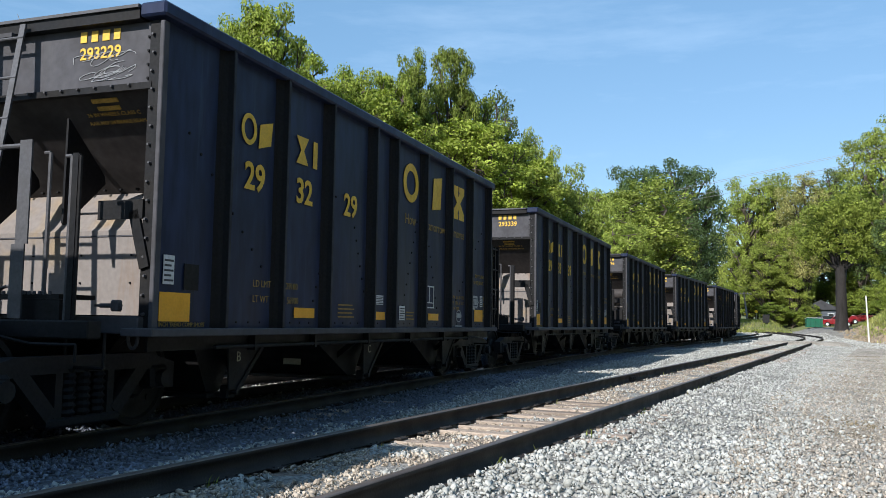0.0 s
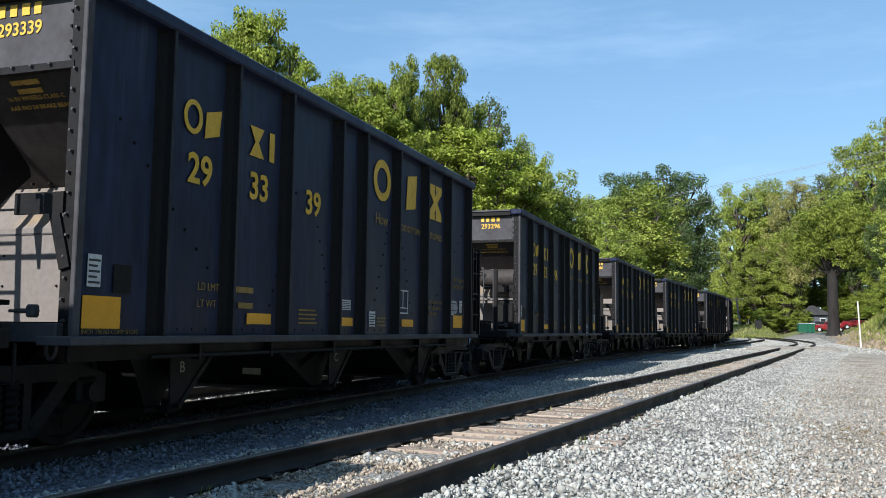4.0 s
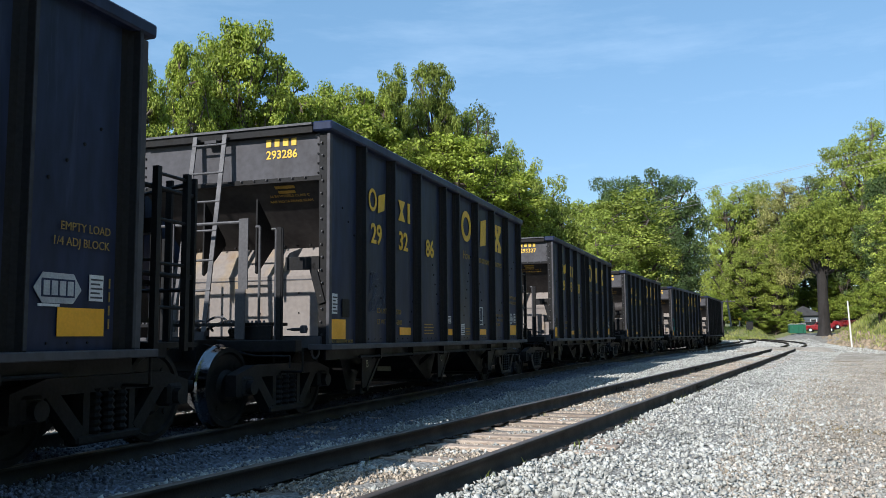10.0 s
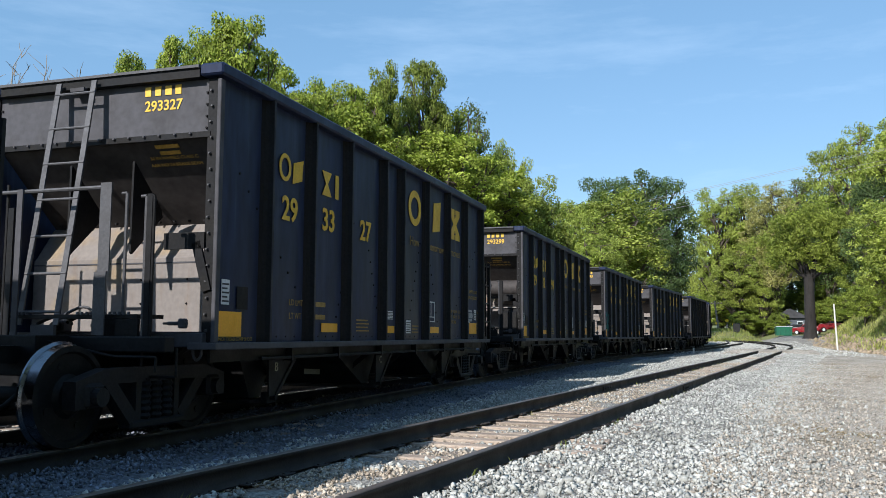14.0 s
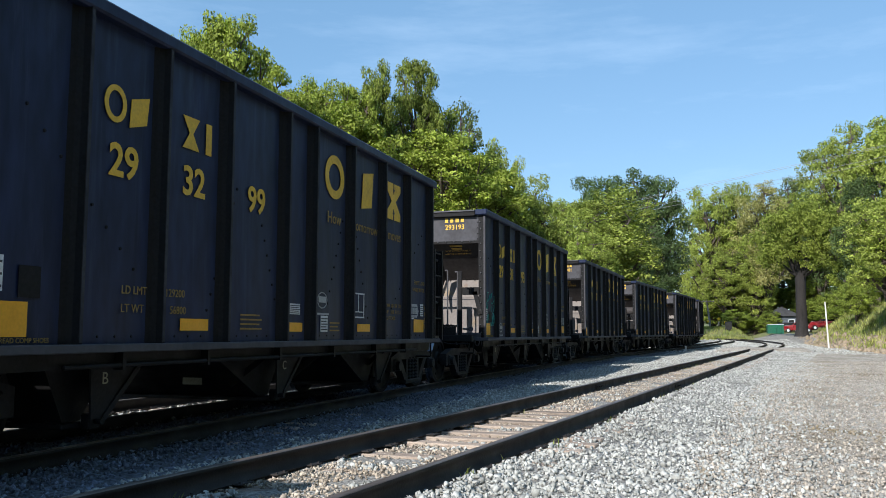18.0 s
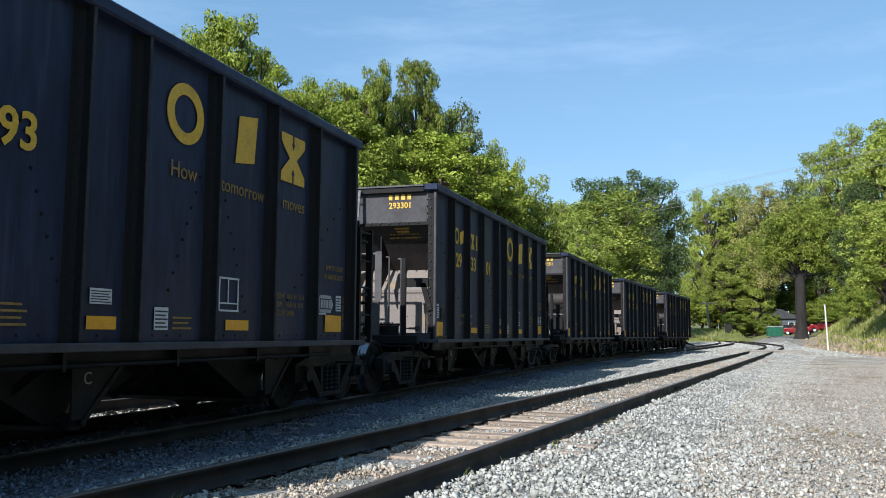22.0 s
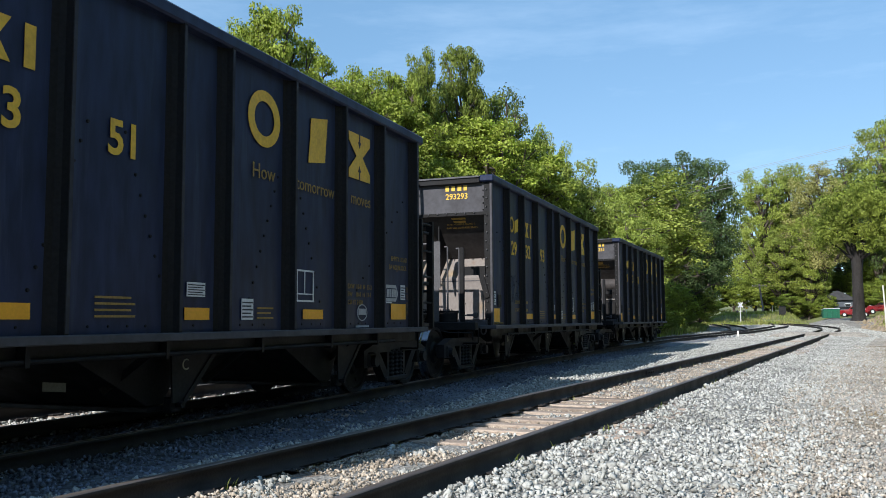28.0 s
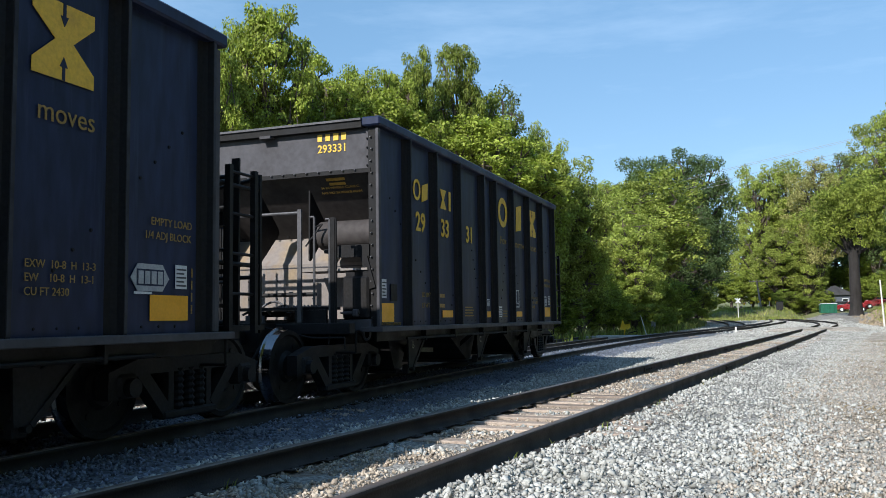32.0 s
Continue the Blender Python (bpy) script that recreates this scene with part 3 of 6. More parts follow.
def tree_proto(kind, seed, lobes, leaves, leaf, low=0.25, slim=1.0, loose=0.0, bare=0.0, wide=1.0, rounded=False):
    """A tree one metre high with a crown 0.42 m * wide in radius, to be scaled up: limbs that each carry a lobe of smaller clumps."""
    rng = random.Random(seed)
    nrng = np.random.default_rng(seed)
    tree = thing("tree", None, None, "tree", "tree")
    bm = B()
    limb(bm, (0, 0, -0.03), (rng.uniform(-0.02, 0.02), rng.uniform(-0.02, 0.02), 0.70), 0.030, 0.010, 5, rng)
    blobs = []
    for c, size in (lobes_round if rounded else lobes_upright)(rng, lobes, low, slim, wide):
        limb(bm, (0, 0, min(0.66, max(0.10, c.z - rng.uniform(0.12, 0.25)))), c, 0.013, 0.004, 3, rng)
        for k in range(rng.randint(8, 12)):
            d = Vector((rng.gauss(0, 1), rng.gauss(0, 1), rng.gauss(0.25, 0.9))).normalized()
            p = c + Vector((d.x, d.y, d.z * rng.uniform(0.8, 1.3))) * size * rng.uniform(0.55, 1.05)
            p.z = min(p.z, 0.97)
            blobs.append((p, size * rng.uniform(0.24, 0.46)))
            if rng.random() < 0.5:
                rod(bm, c, p, 0.004, 5, 0.0015)
    for k in range(int(bare)):
        a = rng.uniform(0, 6.28)
        limb(bm, (0.05 * math.cos(a), 0.05 * math.sin(a), 0.6), (0.16 * math.cos(a), 0.16 * math.sin(a), rng.uniform(0.85, 1.0)), 0.006, 0.001, 3, rng)
    part("trunk", bm, M_BARK, tree, "brown branching trunk")
    weight = np.array([r ** 2 for _, r in blobs])
    share = np.maximum(16, (leaves * weight / weight.sum()).astype(int))
    vs = []
    for (c, r), per in zip(blobs, share):
        d = nrng.normal(size=(per, 3))
        d /= np.linalg.norm(d, axis=1, keepdims=True)
        rad = r * (0.45 + 0.65 * nrng.random((per, 1)) ** 0.6 + loose * nrng.normal(size=(per, 1)))
        p = np.array(c) + d * rad * np.array((1.15, 1.15, 0.72))
        p[:, 2] = np.where(p[:, 2] > 0.995, 0.995 - nrng.random(per) * 0.02, p[:, 2])
        nrm = d * 0.75 + nrng.normal(size=(per, 3)) * 0.45 + np.array((0, 0, 0.4))
        nrm /= np.linalg.norm(nrm, axis=1, keepdims=True)
        t = np.cross(nrm, nrng.normal(size=(per, 3)))
        t /= np.linalg.norm(t, axis=1, keepdims=True)
        b = np.cross(nrm, t)
        s = leaf * nrng.uniform(0.55, 1.35, (per, 1))
        fold = nrm * s * 0.25
        vs.append(np.stack([p - t * s, p - b * s * 0.6 + fold, p + t * s * 1.1, p + b * s * 0.6 + fold], 1))
    v = np.concatenate(vs).reshape(-1, 3)
    f = np.arange(len(v)).reshape(-1, 4)
    part("crown", raw_mesh("crown", v, f, M_LEAF[kind]), None, tree, "leafy crown")
    return tree


# kind, x, y, height of the top, radius of the crown
TREES_BY_THE_TRAIN = (
    ("near", -13.6, 13.3, 5.8, 1.92),
    ("near", -13.4, 17.4, 7.6, 0.90),
    ("near", -14.2, 20.6, 9.0, 0.85),
    ("near", -13.9, 23.1, 10.5, 1.45),
    ("near", -13.7, 26.7, 10.0, 1.47),
    ("near", -13.9, 29.9, 10.4, 1.34),
    ("near", -13.4, 32.3, 10.8, 1.05),
    ("deep", -13.0, 33.6, 12.2, 1.00),
    ("deep", -11.9, 36.1, 12.9, 1.20),
    ("deep", -13.1, 36.7, 10.2, 2.10),
    ("deep", -11.7, 39.3, 11.8, 1.66),
    ("wisp", -11.6, 43.5, 14.0, 1.80),
    ("near", -10.8, 35.4, 9.4, 2.43),
    ("far", -10.4, 45.8, 11.5, 1.50),
    ("far", -9.2, 49.6, 9.9, 1.9),
    ("near", -10.5, 40.7, 9.2, 2.69),
    ("far", -10.0, 49.0, 8.6, 2.4),
    ("near", -11.8, 27.7, 8.6, 2.18),
    ("deep", -14.6, 25.0, 8.2, 2.82),
    ("deep", -13.9, 30.6, 9.0, 2.82),
    ("deep", -12.2, 45.0, 10.0, 3.07),
)
TREES_BY_THE_CURVE = (
    ("far", -8.5, 77.5, 13.7, 5.2),
    ("far", -10.3, 67.2, 11.5, 2.7),
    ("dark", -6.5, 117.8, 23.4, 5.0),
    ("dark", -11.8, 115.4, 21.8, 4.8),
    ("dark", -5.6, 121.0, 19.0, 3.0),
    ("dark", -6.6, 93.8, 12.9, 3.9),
    ("far", -7.6, 62.5, 8.1, 2.5),
)
TREES_BEYOND = (
    ("far", 2.3, 152.0, 25.5, 4.7),
    ("far", 6.8, 156.9, 27.0, 5.1),
    ("brown", 10.9, 146.0, 24.8, 5.2),
    ("far", 8.8, 145.7, 14.0, 3.4),
    ("wisp", 17.1, 171.2, 31.8, 4.9),
    ("far", 23.0, 147.2, 33.5, 6.0),
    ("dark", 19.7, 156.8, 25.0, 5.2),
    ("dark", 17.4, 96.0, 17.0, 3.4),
    ("far", 5.0, 145.9, 15.5, 4.2),
    ("far", -0.7, 230.0, 20.2, 6.0),
    ("far", 5.1, 249.9, 21.0, 6.2),
    ("far", 20.0, 172.8, 29.4, 7.0),
    ("far", 21.0, 101.9, 25.2, 5.0),
    ("far", 22.5, 89.2, 24.4, 5.6),
    ("far", 14.9, 74.7, 12.4, 3.5),
    # dark-leaved trees added to stand for deep shade behind the old trunk
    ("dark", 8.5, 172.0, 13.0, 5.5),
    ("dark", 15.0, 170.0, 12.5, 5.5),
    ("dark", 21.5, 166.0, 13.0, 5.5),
)


def build_trees():
    WIDE = {"near": 0.52, "deep": 0.52, "far": 0.62, "dark": 0.68, "brown": 0.55, "wisp": 0.5, "bush": 1.0}
    protos = {
        "near": [tree_proto("near", 11 + i, 26, 30000, 0.0062, 0.44, 1.0, 0.14, 0, WIDE["near"], True) for i in range(4)],
        "deep": [tree_proto("deep", 21 + i, 26, 30000, 0.0062, 0.40, 1.0, 0.12, 0, WIDE["deep"], True) for i in range(3)],
        "far": [tree_proto("far", 31 + i, 30, 30000, 0.0070, 0.12, 1.05, 0.08, 0, WIDE["far"], True) for i in range(4)],
        "dark": [tree_proto("dark", 51 + i, 28, 30000, 0.0074, 0.03, 1.05, 0.07, 0, WIDE["dark"], True) for i in range(2)],
        "brown": [tree_proto("brown", 61, 30, 24000, 0.0058, 0.10, 1.0, 0.14, 0, WIDE["brown"], True)],
        "wisp": [tree_proto("wisp", 71, 11, 7500, 0.0064, 0.30, 1.0, 0.25, 0, WIDE["wisp"])],
        "bush": [tree_proto("bush", 81 + i, 16, 17000, 0.0135, 0.05, 1.1, 0.1, 0, 1.0, True) for i in range(2)],
    }
    text = {"near": "leafy deciduous tree with bright green sunlit leaves", "deep": "dense deciduous tree with deep green leaves", "far": "tall full-crowned green tree", "dark": "dark green shaded tree", "brown": "tree with yellowing green leaves", "wisp": "thin airy tree with grey-green leaves", "bush": "dense green bush at the foot of the trees"}
    used = set()
    rng = random.Random(2)
    count = {}
    shrubs = []
    for i in range(46):
        y = 10 + i * 2.6 + rng.uniform(-1, 1)
        x = on_course(MAIN, min(y, 118))[0] - 5.2 - rng.uniform(0, 2.5) - max(0, 34 - y) * 0.12
        shrubs.append(("bush", x, y, rng.uniform(1.8, 4.4), rng.uniform(1.2, 2.4)))
    for i in range(22):
        y = 96 + i * 3.2 + rng.uniform(-1, 1)
        x = 17 + rng.uniform(-2, 4) if i % 2 else 2 + i * 0.9 + rng.uniform(-1, 1)
        shrubs.append(("bush", x + (3.0 if i % 2 else 0.0), max(y, 158) if i % 2 == 0 else y, rng.uniform(2.0, 5.0), rng.uniform(1.8, 3.2)))
    for x, y, h, r in ((-11.0, 148, 6.5, 4.0), (-6.5, 150, 7.0, 4.0), (-2.5, 150, 6.0, 3.6), (0.6, 152, 6.5, 3.6), (3.4, 150, 5.0, 3.0), (5.6, 141, 3.4, 2.2), (8.4, 142, 3.0, 2.2), (16.6, 151, 3.6, 2.4), (19.0, 150, 5.0, 3.4), (14.9, 92.0, 4.5, 1.8), (16.8, 99.0, 6.0, 2.4), (9.0, 158, 6.0, 3.0), (18.5, 158, 6.5, 3.2), (-6.4, 96, 5.5, 2.6), (-5.6, 104, 5.0, 2.2), (-8.2, 88, 5.5, 2.6), (11.0, 144.0, 3.4, 1.5), (-10.9, 54.0, 5.8, 2.4), (-12.4, 62.0, 6.8, 3.0)):
        shrubs.append(("bush", x, y, h, r))
    # unseen trees added along the bank behind the viewer's right, to block sky light
    for i in range(26):
        shrubs.append(("far", 20 + rng.uniform(0, 7) + 2 * (i % 3), -60 + i * 5.2 + rng.uniform(-2, 2), rng.uniform(13, 19), rng.uniform(4.5, 6.5)))
    for kind, x, y, h, r in (*TREES_BY_THE_TRAIN, *TREES_BY_THE_CURVE, *TREES_BEYOND, *shrubs):
        n = count[kind] = count.get(kind, -1) + 1
        pick = protos[kind][n % len(protos[kind])]
        w = r / (0.42 * WIDE[kind])
        z = ground_z(x, y) - 0.1
        h += z if kind == "bush" else h * (0.045 if y < 60 else 0.035)
        m = Matrix.Translation((x, y, z)) @ Matrix.Rotation(rng.uniform(0, 6.28), 4, 'Z') @ Matrix.Diagonal((w, w, h - z, 1))
        if pick in used:
            pick = copy_thing(pick, Matrix())
        pick.matrix_basis = m
        used.add(pick)
        pick.name = "bush" if kind == "bush" else "tree"
        tagged(pick, text[kind], "bush" if kind == "bush" else "tree", "bushes under the trees" if kind == "bush" else "trees along the line")


build_trees()


# ---- the hopper cars ----
BODY = 10.2          # length of the side walls
PITCH = 13.95        # from one car to the next
TOP, SILL = 3.80, 0.93
PANEL = 1.465        # plane of the recessed side panels
RIB_OUT = 1.57       # outer face of the side ribs
GROOVES = (1.03, 2.11, 3.23, 4.54, 5.29, 6.51, 7.74, 8.89)   # leading edge of each side plate
R_WHEEL = 0.457


def inset(y):
    """Markings stand this far behind their nominal place along the side."""
    return -0.2 if y > 9.2 else 0.06 if y < 1.1 else 0.15 - 0.021 * y


def side_text(text, size, y, z, mat, parent, name="writing", label="", spread=1.0, bold=0.0):
    return part(name, words(text, size, mat, spread, bold), None, parent, label, at=pose(PANEL + 0.014, y + inset(y), z, 90, 0, 90))


def end_text(text, size, x, z, mat, parent, y, name="writing", label="", tilt=0.0, spread=1.0, bold=0.0):
    return part(name, words(text, size, mat, spread, bold), None, parent, label, at=pose(x, y, z, 90 + tilt, 0, 0))


def side_bar(bm, y0, y1, z0, z1):
    return box(bm, PANEL + 0.010, PANEL + 0.015, y0 + inset(y0), y1 + inset(y0), z0, z1)


def side_shape(bm, pts):
    k = inset(pts[0][0])
    return prism(bm, [(u + k, v) for u, v in pts], PANEL + 0.010, PANEL + 0.016, "x")


def ring(bm, y, z, ry, rz, w, seg=28):
    """A flat ring on the side wall."""
    vs = []
    y += inset(y)
    for x in (PANEL + 0.010, PANEL + 0.016):
        for k in (1.0, 0.0):
            vs.append([bm.verts.new((x, y + math.cos(2 * math.pi * i / seg) * (ry if k else ry - w), z + math.sin(2 * math.pi * i / seg) * (rz if k else rz - w))) for i in range(seg)])
    a, b, c, d = vs
    for i in range(seg):
        j = (i + 1) % seg
        bm.faces.new((c[i], c[j], d[j], d[i]))
        bm.faces.new((a[i], a[j], c[j], c[i]))
        bm.faces.new((b[j], b[i], d[i], d[j]))
    return bm


def car_end(car, s, tank):
    """The sloped end, platform and fittings. s = 1: the end at y = 0 facing -y, s = -1: the far end."""
    def Y(y):
        return y if s > 0 else BODY - y

    def bx(bm, x0, x1, y0, y1, z0, z1, bevel=0.0):
        a, b = sorted((Y(y0), Y(y1)))
        c, d = sorted((x0 * s, x1 * s))
        return box(bm, c, d, a, b, z0, z1, bevel)

    def rd(bm, p0, p1, r, seg=8):
        return rod(bm, (p0[0] * s, Y(p0[1]), p0[2]), (p1[0] * s, Y(p1[1]), p1[2]), r, seg)

    def br(bm, p0, p1, w, h, up=(0, 0, 1)):
        return bar(bm, (p0[0] * s, Y(p0[1]), p0[2]), (p1[0] * s, Y(p1[1]), p1[2]), w, h, up)

    def pr(bm, pts, x0, x1):
        return prism(bm, [(Y(u), v) for u, v in pts], *sorted((x0 * s, x1 * s)), "x")

    panel = part("end_panel", bx(B(), -HALF + 0.08, HALF - 0.10, 0.02, 0.05, 3.10, 3.66, 0.004), M_GREY, car, "flat grey upper end panel")
    part("rivet_row", bolts(B(), [(HALF - 0.16, Y(0.02), 3.14 + 0.125 * i) for i in range(4)] + [(-HALF + 0.16, Y(0.02), 3.14 + 0.125 * i) for i in range(4)], 0.016, (0, -0.02 * s, 0)), M_BLACK, panel)
    flange = part("end_flange", bx(B(), -HALF + 0.08, HALF - 0.10, -0.012, 0.05, 3.04, 3.10), M_BLACK, car)
    part("rivet_row", bolts(B(), [(-HALF + 0.2 + 0.19 * i, Y(-0.012), 3.085) for i in range(14)], 0.017, (0, -0.026 * s, 0.0)), M_GREY, flange)
    part("end_chord", pr(B(), [(-0.075, 3.66), (-0.075, 3.755), (0.10, 3.755), (0.10, 3.66)], -HALF + 0.205, HALF - 0.205), M_BLACK, car)
    part("chord_lip", pr(B(), [(-0.10, 3.757), (-0.10, 3.785), (-0.09, 3.79), (0.10, 3.79), (0.10, 3.757)], -HALF + 0.205, HALF - 0.205), M_GALV, car, "pale worn lip along the top")
    slope = part("slope_sheet", pr(B(), [(0.04, 3.06), (0.95, 2.26), (2.9, 0.75), (2.9, 0.79), (0.98, 2.29), (0.04, 3.10)], -HALF + 0.145, HALF - 0.145), M_SLOPE, car, "sloping end sheet under the upper panel")
    part("rivet_row", bolts(B(), [(-1.2 + 0.2 * i, Y(0.86), 2.30) for i in range(13)], 0.018, (0, -0.03 * s, 0)), M_BLACK, slope)
    bulk = part("bulkhead", pr(B(), [(0.92, 2.27), (0.66, 1.90), (0.62, 1.86), (0.62, 1.04), (0.68, 1.04), (0.68, 1.84), (0.98, 2.25)], -HALF + 0.14, HALF - 0.14), M_DUST, car, "dusty beige bulkhead above the platform")
    part("weld_seam", bx(B(), -HALF + 0.14, HALF - 0.16, 0.612, 0.62, 1.80, 1.815), M_GREY, bulk)
    part("rivet_row", bolts(B(), [(x, Y(0.62), z) for x in (-0.95, -0.45, 0.15, 0.75) for z in (1.35, 1.62)], 0.012, (0, -0.015 * s, 0)), M_BLACK, bulk)
    for x in (-0.43, 0.39):
        part("gusset", pr(B(), [(0.10, 2.86), (0.13, 2.84), (0.60, 2.40), (0.62, 2.32), (0.12, 1.86), (0.09, 1.88)], x - 0.012, x + 0.012), M_BLACK, car, "dark triangular gusset plate")
    # corner posts
    for x, o in ((HALF - 0.02, 1), (-HALF + 0.02, -1)):
        post = part("corner_post", bx(B(), x + 0.005 * o - (0.0 if o > 0 else 0.045), x + 0.005 * o + (0.045 if o > 0 else 0.0), -0.03, 0.05, SILL, 3.64, 0.006), M_GREY, car, "worn corner post with a row of bolts")
        web = part("post_web", bx(B(), x - 0.115 if o > 0 else x + 0.0, x + 0.0 if o > 0 else x + 0.115, -0.004, 0.05, SILL, 3.655), M_BLACK, post)
        part("bolt_row", bolts(B(), [(s * (x - 0.06 * o - 0.015 * (i % 2)), Y(-0.004), 1.05 + 0.165 * i) for i in range(16)], 0.016, (0, -0.03 * s, 0)), M_GALV, post)
        part("corner_gusset", pr(B(), [(0.02, 1.95), (0.30, 1.25), (0.30, SILL), (0.02, SILL)], x - 0.10 * o - 0.01, x - 0.10 * o + 0.01), M_BLACK, car)
    part("end_brace", br(bx(B(), HALF - 0.60, HALF - 0.12, -0.03, 0.0, 1.88, 2.05), (HALF - 0.22, -0.015, 1.95), (HALF - 0.08, -0.015, 1.45), 0.10, 0.03, (0, 1, 0)), M_BLACK, car, "flat dark brace plate")
    # platform
    part("end_sill", bx(B(), -HALF + 0.06, HALF - 0.08, -0.08, 0.62, 0.88, 1.03, 0.01), M_GREY, car, "grey end sill beam")
    grate = part("platform_grating", bx(B(), -1.25, 0.98, -0.52, -0.10, 1.165, 1.205), M_BLACK, car, "slotted running board")
    part("platform_apron", bx(B(), 0.52, 0.99, -0.52, -0.48, 0.93, 1.16), M_BLACK, car)
    part("grating_teeth", bolts(B(), [(0.28 + 0.055 * i, Y(-0.52), 1.20) for i in range(12)] + [(-0.95 + 0.055 * i, Y(-0.52), 1.20) for i in range(12)], 0.017, (0, 0, 0.03)), M_GALV, grate)
    part("centre_sill", bx(B(), -0.28, 0.28, -1.05, 0.7, 0.62, 1.0, 0.01), M_BLACK, car)
    part("end_beam", bx(B(), -1.38, 1.38, -0.62, -0.46, 0.84, 0.99, 0.012), M_BLACK, car, "dark steel end beam")
    plate = part("air_valve_plate", bx(B(), -0.16, 0.12, -0.66, -0.62, 0.86, 1.10), M_GREY, car)
    part("coupler", box(rd(bx(B(), -0.09, 0.09, -1.45, -1.0, 0.74, 0.90), (0, -1.45, 0.82), (0, -1.74, 0.82), 0.13, 10), -0.17, 0.14, min(Y(-1.86), Y(-1.52)), max(Y(-1.86), Y(-1.52)), 0.70, 0.95, 0.03), M_BLACK, car, "cast steel knuckle coupler")
    hose = tube(B(), [(s * (0.32 - 0.2 * u), Y(-1.0 - 0.86 * u), 0.74 - 0.42 * math.sin(math.pi * u * 0.85)) for u in (i / 10 for i in range(11))], 0.022)
    part("brake_hose", hose, M_BLACK, car, "black rubber brake hose", smooth=True)
    part("uncoupling_lever", rd(rd(rd(B(), (0.1, -0.95, 0.98), (0.9, -0.72, 0.80), 0.013), (0.9, -0.72, 0.80), (1.36, -0.72, 0.80), 0.013), (1.36, -0.72, 0.80), (1.36, -0.72, 0.66), 0.013), M_BLACK, car)
    for k, (xa, xb, zt) in enumerate(((-0.42, 0.10, 1.30), (-0.20, 0.34, 1.24), (-0.50, -0.05, 1.20))):
        part("air_line", tube(B(), [(s * (xa + (xb - xa) * u), Y(-0.02 - 0.10 * k + 0.10 * math.sin(3.1 * u)), 1.06 + (zt - 1.06) * math.sin(math.pi * (0.12 + 0.76 * u))) for u in (i / 8 for i in range(9))], 0.016), M_GALV if k != 1 else M_BLACK, car, "bent air line on the platform", smooth=True)
    for x in (-0.34, 0.18):
        part("valve_body", rd(bx(B(), x - 0.07, x + 0.07, -0.10, 0.06, 1.03, 1.15, 0.02), (x, -0.10, 1.10), (x, -0.17, 1.10), 0.035, 10), M_GREY, car, "small cast air valve")
    # tow loop at the corner
    loop = B()
    links = [[loop.verts.new((s * (HALF - 0.16 + (0.05 + 0.016 * math.cos(b)) * math.sin(a)), Y(-0.03 + 0.016 * math.sin(b)), 0.84 + (0.085 + 0.016 * math.cos(b)) * math.cos(a))) for b in (math.pi * k / 3 for k in range(6))] for a in (2 * math.pi * i / 16 for i in range(16))]
    for i in range(16):
        for k in range(6):
            loop.faces.new((links[i][k], links[i][(k + 1) % 6], links[(i + 1) % 16][(k + 1) % 6], links[(i + 1) % 16][k]))
    part("tow_loop", loop, M_GALV, car, "steel tow loop", smooth=True)
    part("retaining_valve", rd(bx(rd(B(), (1.04, -0.1, 1.12), (1.26, -0.1, 1.12), 0.02), 1.17, 1.25, -0.14, -0.06, 1.07, 1.17, 0.015), (0.98, -0.1, 1.12), (1.04, -0.1, 1.12), 0.012), M_GREY, car)
    # handrails round the platform
    rail = part("handrail", rd(B(), (-1.25, -0.56, 2.46), (0.62, -0.56, 2.46), 0.022), M_GALV, car, "horizontal grey handrail", smooth=True)
    part("rail_post", bx(B(), 0.60, 0.66, -0.60, -0.57, 1.0, 2.50) if tank else bx(bx(B(), 0.56, 0.69, -0.60, -0.585, 1.62, 2.50), 0.52, 0.66, -0.60, -0.585, 1.0, 1.62), M_GALV, rail, "flat steel rail post")
    part("rail_post", bx(B(), -0.47, -0.40, -0.60, -0.58, 0.98, 2.48), M_GREY, rail)
    part("rail_post", bx(B(), -1.28, -1.20, -0.60, -0.58, 0.98, 2.48), M_BLACK, rail)
    part("rail_stake", bx(B(), -0.60, -0.53, -0.57, -0.55, 0.98, 2.30), M_BLACK, rail, "dark flat stake")
    if s < 0:
        for x, z1 in ((-1.24, 2.62), (-0.96, 2.62), (-0.42, 2.50)):
            part("brake_post", bx(B(), x - 0.035, x + 0.035, -1.20, -1.165, 0.90, z1), M_BLACK, car, "dark upright of the brake frame")
        for za, zb in ((2.58, 2.46), (1.50, 1.50)):
            part("brake_crossbar", rd(B(), (-1.24, -1.18, za), (-0.42, -1.18, zb), 0.022), M_BLACK, car)
        for z in (2.44, 1.62):
            part("side_handrail", rd(B(), (-1.24, -0.10, z), (-1.24, -1.18, z), 0.024), M_BLACK, car)
        # side ladder at the corner of the brake end
        for y in (-0.78, -0.32):
            part("ladder_rail", bx(B(), -1.47, -1.41, y - 0.03, y + 0.03, 0.90, 2.58), M_BLACK, car, "dark upright of the corner ladder")
        for z in (1.30, 1.70, 2.10, 2.52):
            part("ladder_rung", rd(B(), (-1.44, -0.78, z), (-1.44, -0.32, z), 0.016), M_BLACK, car)
        part("brake_deck", bx(B(), -1.30, 0.6, -1.22, -0.62, 0.93, 0.98), M_BLACK, car, "dark brake platform deck")
        part("brake_step", bx(B(), -1.25, -0.2, -0.66, -0.50, 2.00, 2.14), M_BLACK, car, "dark brake platform plate")
